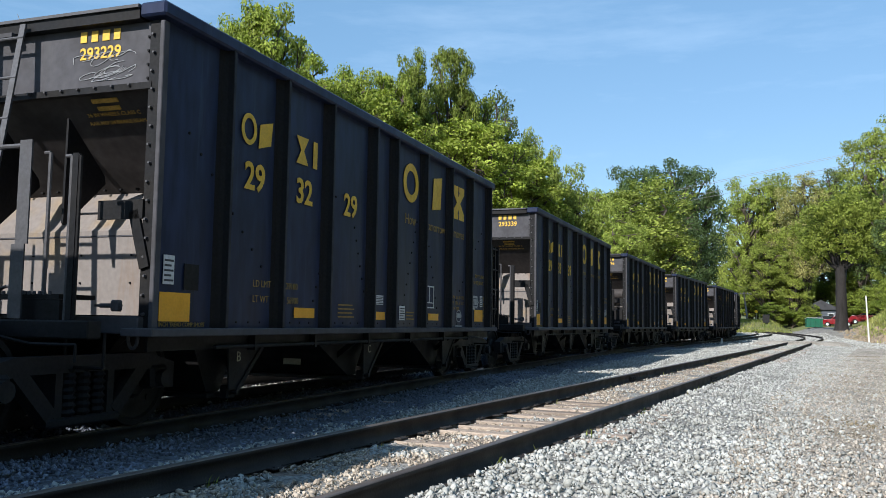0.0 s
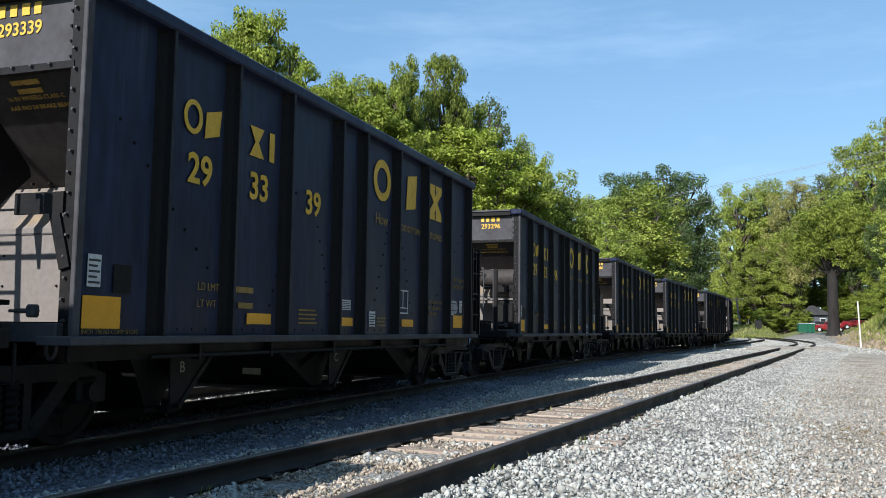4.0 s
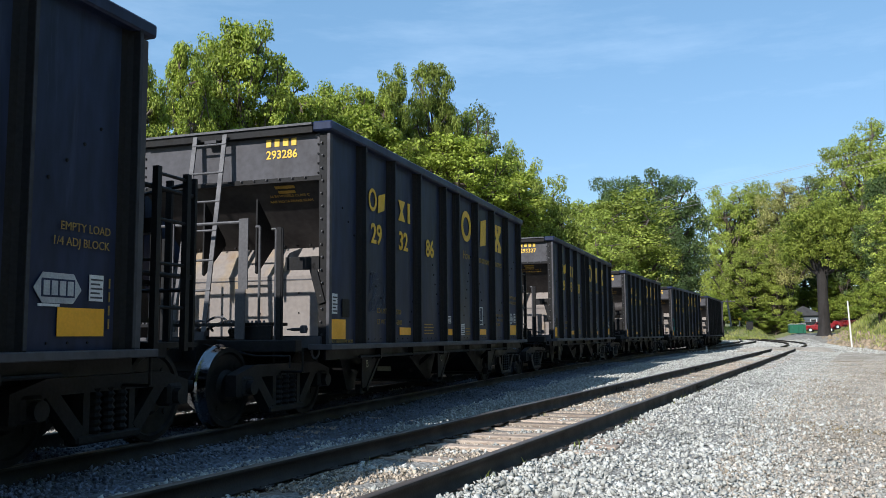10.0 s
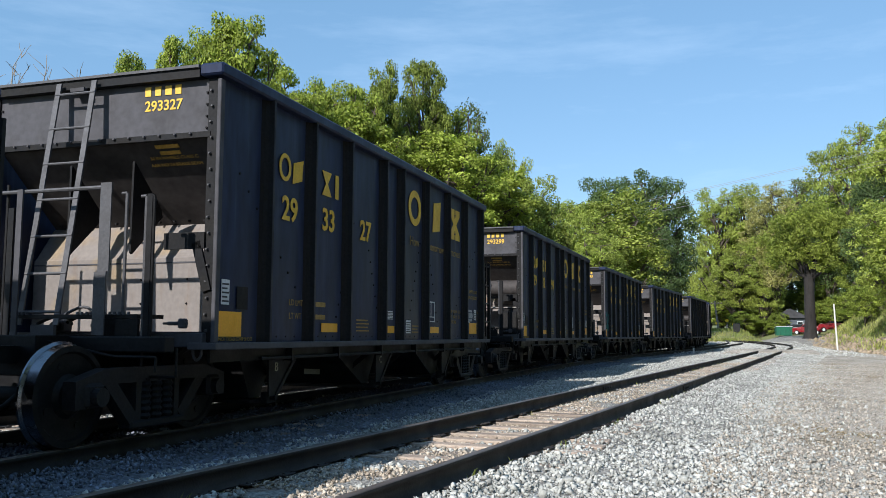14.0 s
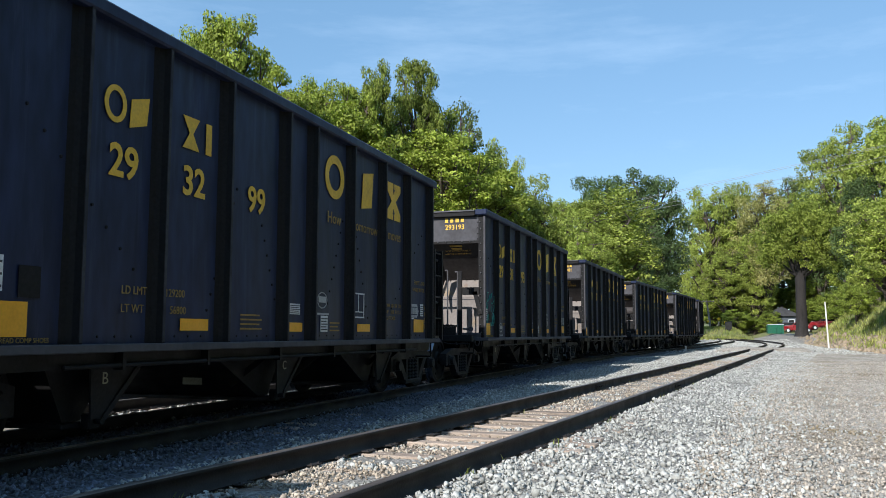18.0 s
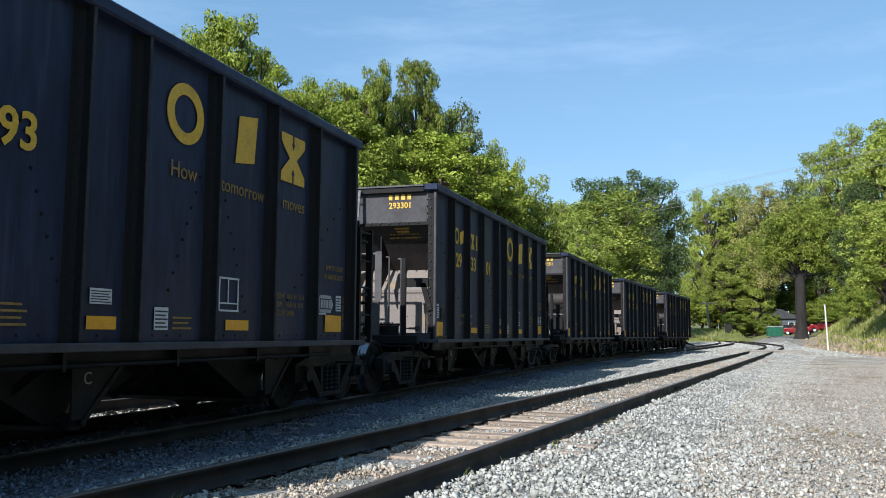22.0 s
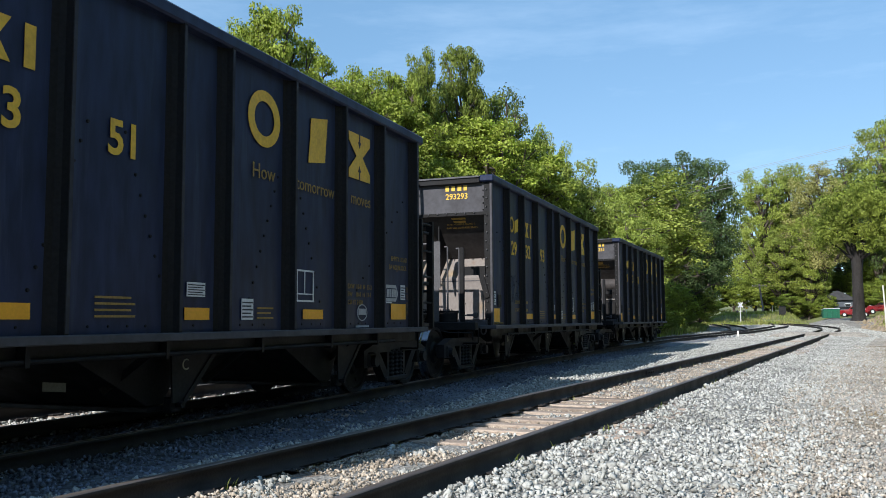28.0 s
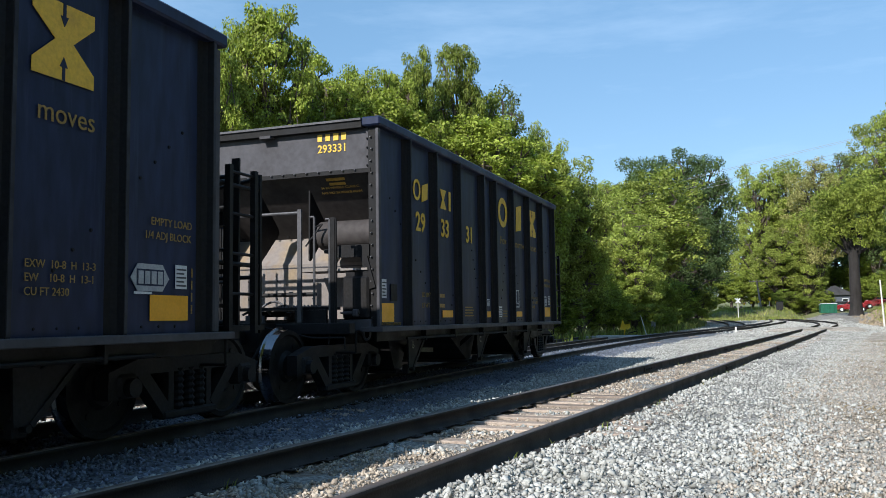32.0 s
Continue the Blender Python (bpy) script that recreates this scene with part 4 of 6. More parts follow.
        part("brake_step", bx(B(), -1.2, -0.3, -0.72, -0.44, 1.52, 1.56), M_BLACK, car, "dark brake platform plate")
    for x, z1 in ((0.80, 2.40), (1.03, 2.36), (1.12, 2.36)):
        part("grab_iron", rd(rd(B(), (x, -0.50, 0.95), (x, -0.50, z1), 0.017), (x, -0.50, z1), (x - 0.06, -0.50, z1), 0.017), M_BLACK if x > 1.05 else M_GALV, car, smooth=True)
    part("rail_stake", bx(B(), 1.05, 1.11, -0.52, -0.50, 0.95, 2.38), M_BLACK, car, "dark flat stake")
    for x in (-1.28, -1.02, -0.80, -0.66):
        part("grab_iron", rd(B(), (x, -0.52, 0.95), (x, -0.52, 2.55), 0.018), M_BLACK, car, smooth=True)
    part("cross_rail", rd(B(), (-1.28, -0.52, 1.75), (-0.80, -0.52, 1.75), 0.017), M_BLACK, car, smooth=True)
    # corner step and sill steps
    for x in (HALF - 0.34, -HALF + 0.34):
        part("step_iron", rd(rd(rd(B(), (x - 0.2, -0.40, 0.88), (x - 0.2, -0.40, 0.60), 0.014), (x + 0.2, -0.40, 0.88), (x + 0.2, -0.40, 0.60), 0.014), (x - 0.2, -0.40, 0.60), (x + 0.2, -0.40, 0.60), 0.016), M_BLACK, car)
    if tank:
        part("tall_stake", bx(B(), -1.22, -1.13, -0.86, -0.83, 0.95, 2.75), M_BLACK, car, "tall dark stake")
        part("tall_stake", bx(B(), -0.22, -0.14, -0.86, -0.83, 0.95, 2.62), M_BLACK, car, "tall dark stake")
        for z, r in ((2.56, 0.025), (1.55, 0.02), (1.0, 0.04)):
            part("stake_tie", rd(B(), (-1.18, -0.84, z), (-0.18, -0.84, z), r), M_BLACK, car)
        t0 = part("air_reservoir", rd(rd(rd(B(), (0.52, 0.26, 2.22), (1.34, 0.26, 2.22), 0.205, 24), (0.50, 0.26, 2.22), (0.52, 0.26, 2.22), 0.15, 20), (1.34, 0.26, 2.22), (1.38, 0.26, 2.22), 0.10, 16), M_SLOPE, car, "weathered grey cylindrical air reservoir", smooth=True)
        part("tank_cradle", bx(B(), 0.62, 1.36, 0.10, 0.5, 1.96, 2.02), M_BLACK, t0)
        part("tank_pipe", rd(rd(B(), (0.52, 0.0, 2.32), (0.66, -0.02, 2.36), 0.012), (0.66, -0.02, 2.36), (0.44, -0.1, 2.05), 0.012), M_BLACK, t0)
        cyl = part("brake_cylinder", bx(bx(B(), 0.98, 1.38, -0.06, 0.45, 1.03, 1.62, 0.03), 1.02, 1.38, -0.02, 0.5, 1.62, 1.70), M_BLACK, car, "dark brake valve box")
        part("shelf_plate", bx(B(), 0.30, 1.36, -0.05, 0.5, 1.70, 1.73), M_DUST, car)
        part("pipe_bracket", bx(rd(rd(B(), (-0.6, 0.35, 1.40), (0.35, 0.35, 1.40), 0.03), (-0.45, -0.05, 1.12), (0.4, -0.05, 1.12), 0.025), -0.5, 0.2, -0.08, 0.1, 1.08, 1.16), M_BLACK, car)
    else:
        lad = part("end_ladder", None_mesh("end_ladder"), None, car, "leaning grey steel end ladder")
        for x in (-0.44, 0.02):
            part("ladder_rail", br(B(), (x, -0.12, 3.72), (x, -0.52, 1.10), 0.065, 0.02, (0, 1, 0)), M_GALV, lad)
        for i in range(7):
            u = 0.05 + i * 0.15
            y, z = -0.12 - 0.40 * u, 3.72 - 2.62 * u
            part("ladder_rung", rd(B(), (-0.47, y, z), (0.05, y, z), 0.016, 8), M_GALV, lad)
        if s < 0:
            hub = (0.95, -0.62, 2.45)
            wheel = B()
            for i in range(20):
                a, b = 2 * math.pi * i / 20, 2 * math.pi * (i + 1) / 20
                rd(wheel, (hub[0] + 0.27 * math.cos(a), hub[1], hub[2] + 0.27 * math.sin(a)), (hub[0] + 0.27 * math.cos(b), hub[1], hub[2] + 0.27 * math.sin(b)), 0.018, 6)
            for i in range(5):
                a = 2 * math.pi * i / 5
                rd(wheel, hub, (hub[0] + 0.27 * math.cos(a), hub[1], hub[2] + 0.27 * math.sin(a)), 0.014, 6)
            part("brake_wheel", wheel, M_BLACK, car, "spoked hand brake wheel", smooth=True)
            part("brake_housing", bx(B(), 0.80, 1.10, -0.58, -0.45, 2.0, 2.62, 0.03), M_BLACK, car)
    # markings on the end
    if s > 0:
        for i, w in enumerate((0.10, 0.10, 0.11, 0.10)):
            part("reporting_mark", box(B(), 0.57 + i * 0.125, 0.57 + i * 0.125 + w * 0.72, 0.012, 0.018, 3.53, 3.63), M_GOLD, car)
        for k, (a, b) in enumerate(((0.66, 0.95), (0.68, 0.93))):
            z = 3.02 - 0.055 * k
            y = 0.04 + (3.06 - z) / 0.879 - 0.010
            part("stencil_bar", prism(B(), [(y, z - 0.012), (y + 0.034, z - 0.042), (y + 0.040, z - 0.036), (y + 0.006, z - 0.006)], a, b, "x"), M_STENCIL, car)
        for k, line in enumerate(("36 IN WHEELS CLASS C", "AAR NO 24 BRAKE BEAM")):
            z = 2.895 - 0.060 * k
            end_text(line, 0.058, 0.52 - 0.03 * k, z - 0.010, M_STENCIL, car, 0.04 + (3.06 - z) / 0.879 - 0.009, tilt=48.7)


def None_mesh(name):
    """A small mounting block, the root of a built-up part."""
    return mesh_of(box(B(), -0.30, -0.12, -0.12, 0.0, 3.62, 3.66), name, M_GREY)


def car_body(front_tank):
    car = thing("hopper_car", None, None, "black steel coal hopper car with gold markings", "hopper car", "cars of the coal train")
    for side in (1, -1):
        x_in, x_out = side * PANEL, side * RIB_OUT
        a, b = sorted((x_in - side * 0.03, x_in - side * 0.012))
        part("side_sheet", box(B(), a, b, 0.02, BODY - 0.02, SILL, 3.70), M_PAINT, car)
        starts = [0.03] + list(GROOVES)
        ends = list(GROOVES) + [BODY - 0.12]
        for y0, y1 in zip(starts, ends):
            bm = B()
            box(bm, *sorted((x_in - side * 0.012, x_in)), y0 + 0.022, y1 - 0.13, SILL, 3.69)
            panel = part("side_plate", bm, M_PAINT, car, "dark blue-black side panel between ribs")
            # shade painted in: black rib faces against paler, lit-looking edges
            part("side_rib", prism(B(), [(x_in - side * 0.012, y1 - 0.13), (x_in, y1 - 0.13), (x_in + side * 0.016, y1 - 0.07), (x_in + side * 0.05, y1 - 0.035), (x_out, y1 - 0.022), (x_out, y1 + 0.020), (x_in - side * 0.012, y1 + 0.020)], SILL, 3.69, "z"), M_BLACK, panel, "upright side rib, black to stand for shade")
            part("rib_edge", box(B(), *sorted((x_out - side * 0.004, x_out + side * 0.003)), y1 - 0.014, y1 + 0.021, SILL + 0.01, 3.66), M_RIB, panel, "pale rib edge")
            y1 -= 0.17
            if side > 0:
                part("rivet_row", bolts(B(), [(PANEL, y0 + 0.10 + 0.22 * i, SILL + 0.06) for i in range(int((y1 - y0) / 0.22))], 0.013, (0.008, 0, 0)), M_BLACK, panel)
        a, b = sorted((side * (HALF - 0.20), side * (RIB_OUT + 0.01)))
        part("top_chord", box(B(), a, b, -0.085, BODY + 0.085, 3.67, TOP, 0.02), M_PAINT, car, "grey steel top rail")
        a, b = sorted((side * (HALF - 0.20), side * (RIB_OUT + 0.06)))
        part("side_sill", box(B(), a, b, -0.15, BODY + 0.15, SILL - 0.07, SILL, 0.008), M_GREY, car, "projecting side sill ledge")
        part("sill_web", box(B(), *sorted((side * (HALF - 0.06), side * (HALF - 0.03))), 0.0, BODY, SILL - 0.20, SILL - 0.07), M_BLACK, car)
        pipe = part("brake_pipe", rod(B(), (side * (HALF + 0.03), 0.9, 0.75), (side * (HALF + 0.03), BODY - 0.9, 0.75), 0.02), M_BLACK, car, smooth=True)
        for y in (1.6, 2.9, 4.4, 5.9, 7.4, 8.7):
            part("pipe_bracket", box(B(), *sorted((side * (HALF - 0.04), side * (HALF + 0.055))), y - 0.02, y + 0.02, 0.71, 0.86), M_BLACK, pipe)
        # bolt lines where the end slopes and the cross ridges meet the side
        runs = [[(0.10 + (3.06 - z) / 0.879, z) for z in np.arange(1.25, 2.9, 0.165)], [(BODY - 0.10 - (3.06 - z) / 0.879, z) for z in np.arange(1.25, 2.9, 0.165)]]
        for ridge in (3.70, 6.50):
            runs += [[(ridge + d * (0.18 + (2.65 - z) * 0.40), z) for z in np.arange(1.25, 2.6, 0.165)] for d in (-1, 1)]
        for line in runs:
            part("bolt_row", bolts(B(), [(x_in, y, z) for y, z in line if min(abs(y - g) for g in GROOVES) > 0.12], 0.017, (side * 0.014, 0, 0)), M_GEAR, car)
        for y in (1.95, 4.55, 6.0, 8.4):
            part("side_brace", bar(B(), (side * (HALF - 0.08), y, 0.86), (side * (HALF - 0.55), y - 0.25, 0.42), 0.07, 0.02, (0, 1, 0)), M_BLACK, car)
    part("centre_sill", box(B(), -0.16, 0.16, -0.9, BODY + 0.9, 0.62, 0.98, 0.01), M_BLACK, car)
    # three hopper bays: a dark wedge across the car with gusset plates on its sides
    for y, run, mark in ((1.53, 0.55, "B"), (4.82, 1.8, "C"), (8.08, 1.8, "")):
        bay = part("hopper_bay", prism(B(), [(y - run, 1.12), (y + 0.66, 1.12), (y + 0.10, 0.27), (y - 0.12, 0.27)], -1.10, 1.10, "x"), M_BLACK, car, "dark sloping hopper bay")
        part("hopper_door", box(B(), -1.14, 1.14, y - 0.17, y + 0.13, 0.215, 0.262, 0.008), M_BLACK, bay)
        part("door_latch", rod(box(B(), 1.16, 1.26, y + 0.02, y + 0.16, 0.20, 0.34, 0.015), (1.14, y + 0.10, 0.27), (1.33, y + 0.10, 0.27), 0.03, 8), M_BLACK, bay)
        for side in (1, -1):
            part("bay_gusset", prism(B(), [(y - 0.03, SILL - 0.06), (y + 0.76, SILL - 0.06), (y + 0.15, 0.29), (y, 0.29)], *sorted((side * 1.27, side * 1.29)), "x"), M_GEAR, bay, "dusty dark side plate of the bay")
            part("gusset_flange", bar(B(), (side * 1.30, y + 0.76, SILL - 0.07), (side * 1.30, y + 0.15, 0.29), 0.05, 0.012, (side, 0, 0)), M_GEAR, bay)
        if mark:
            part("bay_letter", words(mark, 0.15, M_CHALK), None, bay, at=pose(1.292, y + 0.12, 0.58, 90, 0, 90))
    # added plate keeps sun from leaking down through the open car
    part("hopper_floor", box(B(), -PANEL + 0.04, PANEL - 0.04, 2.2, BODY - 2.2, 1.125, 1.15), M_BLACK, car, "dark plate added to stop light leaking between the bays")
    part("bay_tag", box(B(), 0.36, 0.62, 4.235, 4.24, 0.42, 0.50), M_CHALK, car, "small pale tag")
    for y in (3.82, 6.38):
        part("cross_ridge", prism(B(), [(y - 0.12, 1.1), (y, 1.75), (y + 0.12, 1.1)], -HALF + 0.2, HALF - 0.2, "x"), M_PAINT, car)
    car_end(car, 1, front_tank)
    car_end(car, -1, not front_tank)
    # bogies
    for yc in (-0.25, BODY + 0.25):
        bogie = part("bogie", box(B(), -0.86, 0.86, yc - 0.17, yc + 0.17, 0.36, 0.62, 0.02), M_BLACK, car, "cast steel two-axle bogie")
        for x in (1.0, -1.0):
            fr = B()
            prism(fr, [(yc - 1.16, 0.36), (yc - 1.16, 0.60), (yc - 0.78, 0.70), (yc + 0.78, 0.70), (yc + 1.16, 0.60), (yc + 1.16, 0.36), (yc + 1.0, 0.36), (yc + 0.94, 0.52), (yc + 0.72, 0.56), (yc - 0.72, 0.56), (yc - 0.94, 0.52), (yc - 1.0, 0.36)], x - 0.07, x + 0.07, "x")
            for d in (-1, 1):
                bar(fr, (x, yc + d * 0.74, 0.60), (x, yc + d * 0.36, 0.20), 0.13, 0.13, (1, 0, 0))
                box(fr, x - 0.06, x + 0.06, min(yc + d * 0.26, yc + d * 0.34), max(yc + d * 0.26, yc + d * 0.34), 0.16, 0.60)
            box(fr, x - 0.08, x + 0.08, yc - 0.42, yc + 0.42, 0.12, 0.20, 0.02)
            part("side_frame", fr, M_GEAR, bogie, "cast steel side frame")
            for d in (-0.17, 0.0, 0.17):
                coil, rings = B(), []
                for i in range(14):
                    r = 0.076 if i % 2 else 0.055
                    rings.append([coil.verts.new((x + 0.02 * (1 if x > 0 else -1) + r * math.cos(a), yc + d + r * math.sin(a), 0.20 + 0.030 * i)) for a in (2 * math.pi * k / 10 for k in range(10))])
                for lo, hi in zip(rings, rings[1:]):
                    for k in range(10):
                        coil.faces.new((lo[k], lo[(k + 1) % 10], hi[(k + 1) % 10], hi[k]))
                part("coil_spring", coil, M_BLACK, bogie)
            for d in (-0.93, 0.93):
                part("journal_box", rod(box(B(), x - 0.08, x + 0.10, yc + d - 0.12, yc + d + 0.12, 0.36, 0.58, 0.03), (x + (0.1 if x > 0 else -0.1), yc + d, 0.457), (x + (0.17 if x > 0 else -0.17), yc + d, 0.457), 0.085, 12), M_GEAR, bogie)
        for d in (-0.42, 0.42):
            part("brake_beam", bar(B(), (-0.8, yc + d, 0.40), (0.8, yc + d, 0.40), 0.08, 0.08), M_BLACK, bogie)
    # side markings, the same on every car
    fixed_side_marks(car)
    return car


def fixed_side_marks(car):
    # the owner's marks stand as plain gold shapes
    part("reporting_mark", ring(B(), 1.335, 2.99, 0.145, 0.165, 0.05), M_GOLD, car, "gold ring-shaped mark")
    part("reporting_mark", side_shape(B(), [(1.53, 2.82), (1.77, 2.89), (1.80, 3.15), (1.55, 3.08)]), M_GOLD, car)
    part("reporting_mark", side_shape(B(), [(2.35, 2.82), (2.63, 2.82), (2.52, 2.98), (2.63, 3.14), (2.35, 3.14), (2.46, 2.98)]), M_GOLD, car)
    part("reporting_mark", side_bar(B(), 2.76, 2.86, 2.82, 3.14), M_GOLD, car)
    part("emblem_ring", ring(B(), 5.97, 3.14, 0.31, 0.30, 0.115), M_GOLD, car, "large gold ring-shaped emblem")
    part("emblem_slab", side_shape(B(), [(6.93, 2.84), (7.33, 2.90), (7.35, 3.10), (7.39, 3.44), (6.99, 3.37), (6.97, 3.14)]), M_GOLD, car, "large gold slanted emblem")
    part("emblem_hourglass", side_shape(B(), [(7.990, 2.84), (8.610, 2.84), (8.610, 2.95), (8.390, 3.14), (8.610, 3.32), (8.610, 3.43), (7.990, 3.43), (7.990, 3.32), (8.210, 3.14), (7.990, 2.95)]), M_GOLD, car, "large gold hourglass emblem")
    part("emblem_arrow", side_shape(B(), [(8.285, 3.43), (8.315, 3.43), (8.315, 3.33), (8.340, 3.33), (8.300, 3.25), (8.260, 3.33), (8.285, 3.33)]), M_PAINT, car).location.x = 0.004
    part("emblem_arrow", side_shape(B(), [(8.285, 2.84), (8.315, 2.84), (8.315, 2.94), (8.340, 2.94), (8.300, 3.02), (8.260, 2.94), (8.285, 2.94)]), M_PAINT, car).location.x = 0.004
    side_text("How", 0.225, 5.74, 2.50, M_FADED, car)
    side_text("tomorrow", 0.215, 6.65, 2.50, M_FADED, car)
    side_text("moves", 0.225, 8.05, 2.51, M_FADED, car)
    for y0, y1, z0, z1 in ((0.06, 0.50, 0.99, 1.25), (2.40, 2.88, 1.045, 1.16), (4.66, 5.03, 1.04, 1.15), (6.83, 7.30, 1.045, 1.155), (9.50, 10.02, 1.04, 1.26)):
        part("reflector", side_bar(B(), y0, y1, z0, z1), M_REFLECT, car, "yellow reflective patch")
    for y0, y1, z0, z1 in ((0.10, 0.25, 1.32, 1.58), (4.69, 4.96, 1.25, 1.38), (5.58, 5.79, 1.04, 1.25), (9.84, 10.00, 1.32, 1.53)):
        card = part("stencil_card", side_bar(B(), y0, y1, z0, z1), M_WHITE, car, "white stencilled card")
        for k in range(5):
            u = z0 + (z1 - z0) * (0.10 + 0.17 * k)
            part("card_line", side_bar(B(), y0 + 0.012, y1 - 0.012 - 0.03 * (k % 2), u, u + (z1 - z0) * 0.07), M_GREY, card).location.x = 0.003
    part("stencil_panel", side_bar(B(), 0.40, 0.62, 1.28, 1.52), M_BLACK, car)
    fr = B()
    for y0, y1, z0, z1 in ((6.68, 7.08, 1.24, 1.26), (6.68, 7.08, 1.58, 1.60), (6.68, 6.70, 1.24, 1.60), (7.06, 7.08, 1.24, 1.60), (6.70, 7.06, 1.32, 1.335), (6.86, 6.875, 1.335, 1.58)):
        side_bar(fr, y0, y1, z0, z1)
    part("test_stencil", fr, M_WHITE, car, "white outlined test stencil")
    for i in range(4):
        part("stencil_bar", side_bar(B(), 3.53, 3.99 - 0.05 * (i % 2), 1.06 + 0.05 * i, 1.078 + 0.05 * i), M_FADED, car)
    for i in range(3):
        part("stencil_bar", side_bar(B(), 5.87, 6.18 - 0.05 * (i % 2), 1.05 + 0.05 * i, 1.068 + 0.05 * i), M_FADED, car)
    side_text("EXW  10-8  H  13-3", 0.085, 7.97, 1.43, M_FADED, car)
    side_text("EW    10-8  H  13-1", 0.085, 7.97, 1.33, M_FADED, car)
    side_text("CU FT 2430", 0.085, 7.97, 1.23, M_FADED, car)
    side_text("EMPTY LOAD", 0.095, 9.50, 1.86, M_FADED, car)
    side_text("1/4 ADJ BLOCK", 0.095, 9.42, 1.74, M_FADED, car)
    hexa = part("dial_plate", side_shape(B(), [(9.25, 1.40), (9.34, 1.29), (9.66, 1.29), (9.75, 1.40), (9.66, 1.52), (9.34, 1.52)]), M_CARD, car, "pale hexagonal dial stencil")
    part("dial_face", side_bar(B(), 9.325, 9.675, 1.335, 1.475), M_PAINT, hexa).location.x = 0.003
    for i in range(4):
        part("dial_window", side_bar(B(), 9.345 + i * 0.083, 9.408 + i * 0.083, 1.35, 1.46), M_CARD, hexa).location.x = 0.006
    for i in range(4):
        part("stencil_bar", side_bar(B(), 10.07, 10.085, 1.10 + 0.11 * i, 1.18 + 0.11 * i), M_FADED, car)
    part("stencil_card", side_bar(B(), 9.30, 9.52, 1.265, 1.285), M_WHITE, car)
    side_text("INCH TREAD COMP SHOES", 0.055, 0.06, 0.945, M_FADED, car)
    side_text("LD LMT", 0.105, 1.50, 1.36, M_FADED, car)
    side_text("LT WT", 0.105, 1.50, 1.20, M_FADED, car)


def number_car(car, number, load=""):
    a, b, c = number[:2], number[2:4], number[4:]
    side_text(a, 0.40, 1.27, 2.37, M_GOLD, car, "car_number", bold=0.022)
    side_text(b, 0.40, 2.36, 2.37, M_GOLD, car, "car_number", bold=0.022)
    side_text(c, 0.40, 3.62, 2.37, M_GOLD, car, "car_number", bold=0.022)
    end_text(number, 0.155, 0.57, 3.37, M_GOLD, car, 0.015, "car_number", bold=0.018)
    if load:
        side_text(load[:6], 0.105, 2.14, 1.36, M_FADED, car)
        side_text(load[7:], 0.105, 2.22, 1.20, M_FADED, car)
    else:
        part("stencil_bar", side_bar(B(), 2.14, 2.50, 1.365, 1.425), M_FADED, car)
        part("stencil_bar", side_bar(B(), 2.22, 2.50, 1.205, 1.265), M_FADED, car)


def scrawl(car, name, mat, seed, y0, y1, z0, z1, strokes, label, end=False, r=0.008):
    """Looping spray strokes that spell nothing."""
    rng = random.Random(seed)
    bm = B()
    for _ in range(strokes):
        cy, cz = rng.uniform(y0, y1), rng.uniform(z0, z1)
        ry, rz, ph, turn = rng.uniform(0.12, 0.3) * (y1 - y0), rng.uniform(0.10, 0.26) * (z1 - z0), rng.uniform(0, 6), rng.uniform(2.0, 5.6)
        prev = None
        for k in range(12):
            a = ph + turn * k / 11
            u, v = min(y1, max(y0, cy + ry * math.cos(a))), min(z1, max(z0, cz + rz * math.sin(a * 1.2)))
            p = (u, 0.014, v) if end else (PANEL + 0.008, u + inset(y0), v)
            if prev and (Vector(p) - Vector(prev)).length > 0.004:
                rod(bm, prev, p, r, 5)
            prev = p
    return part(name, bm, mat, car, label)


def badge(car, y, z):
    part("chalk_badge", ring(B(), y, z, 0.15, 0.11, 0.012, 11), M_CARD, car, "chalked white badge")
    part("stencil_bar", side_bar(B(), y - 0.11, y + 0.11, z - 0.03, z + 0.05), M_CARD, car)
    part("stencil_bar", side_bar(B(), y - 0.2, y + 0.2, z - 0.19, z - 0.165), M_CARD, car)


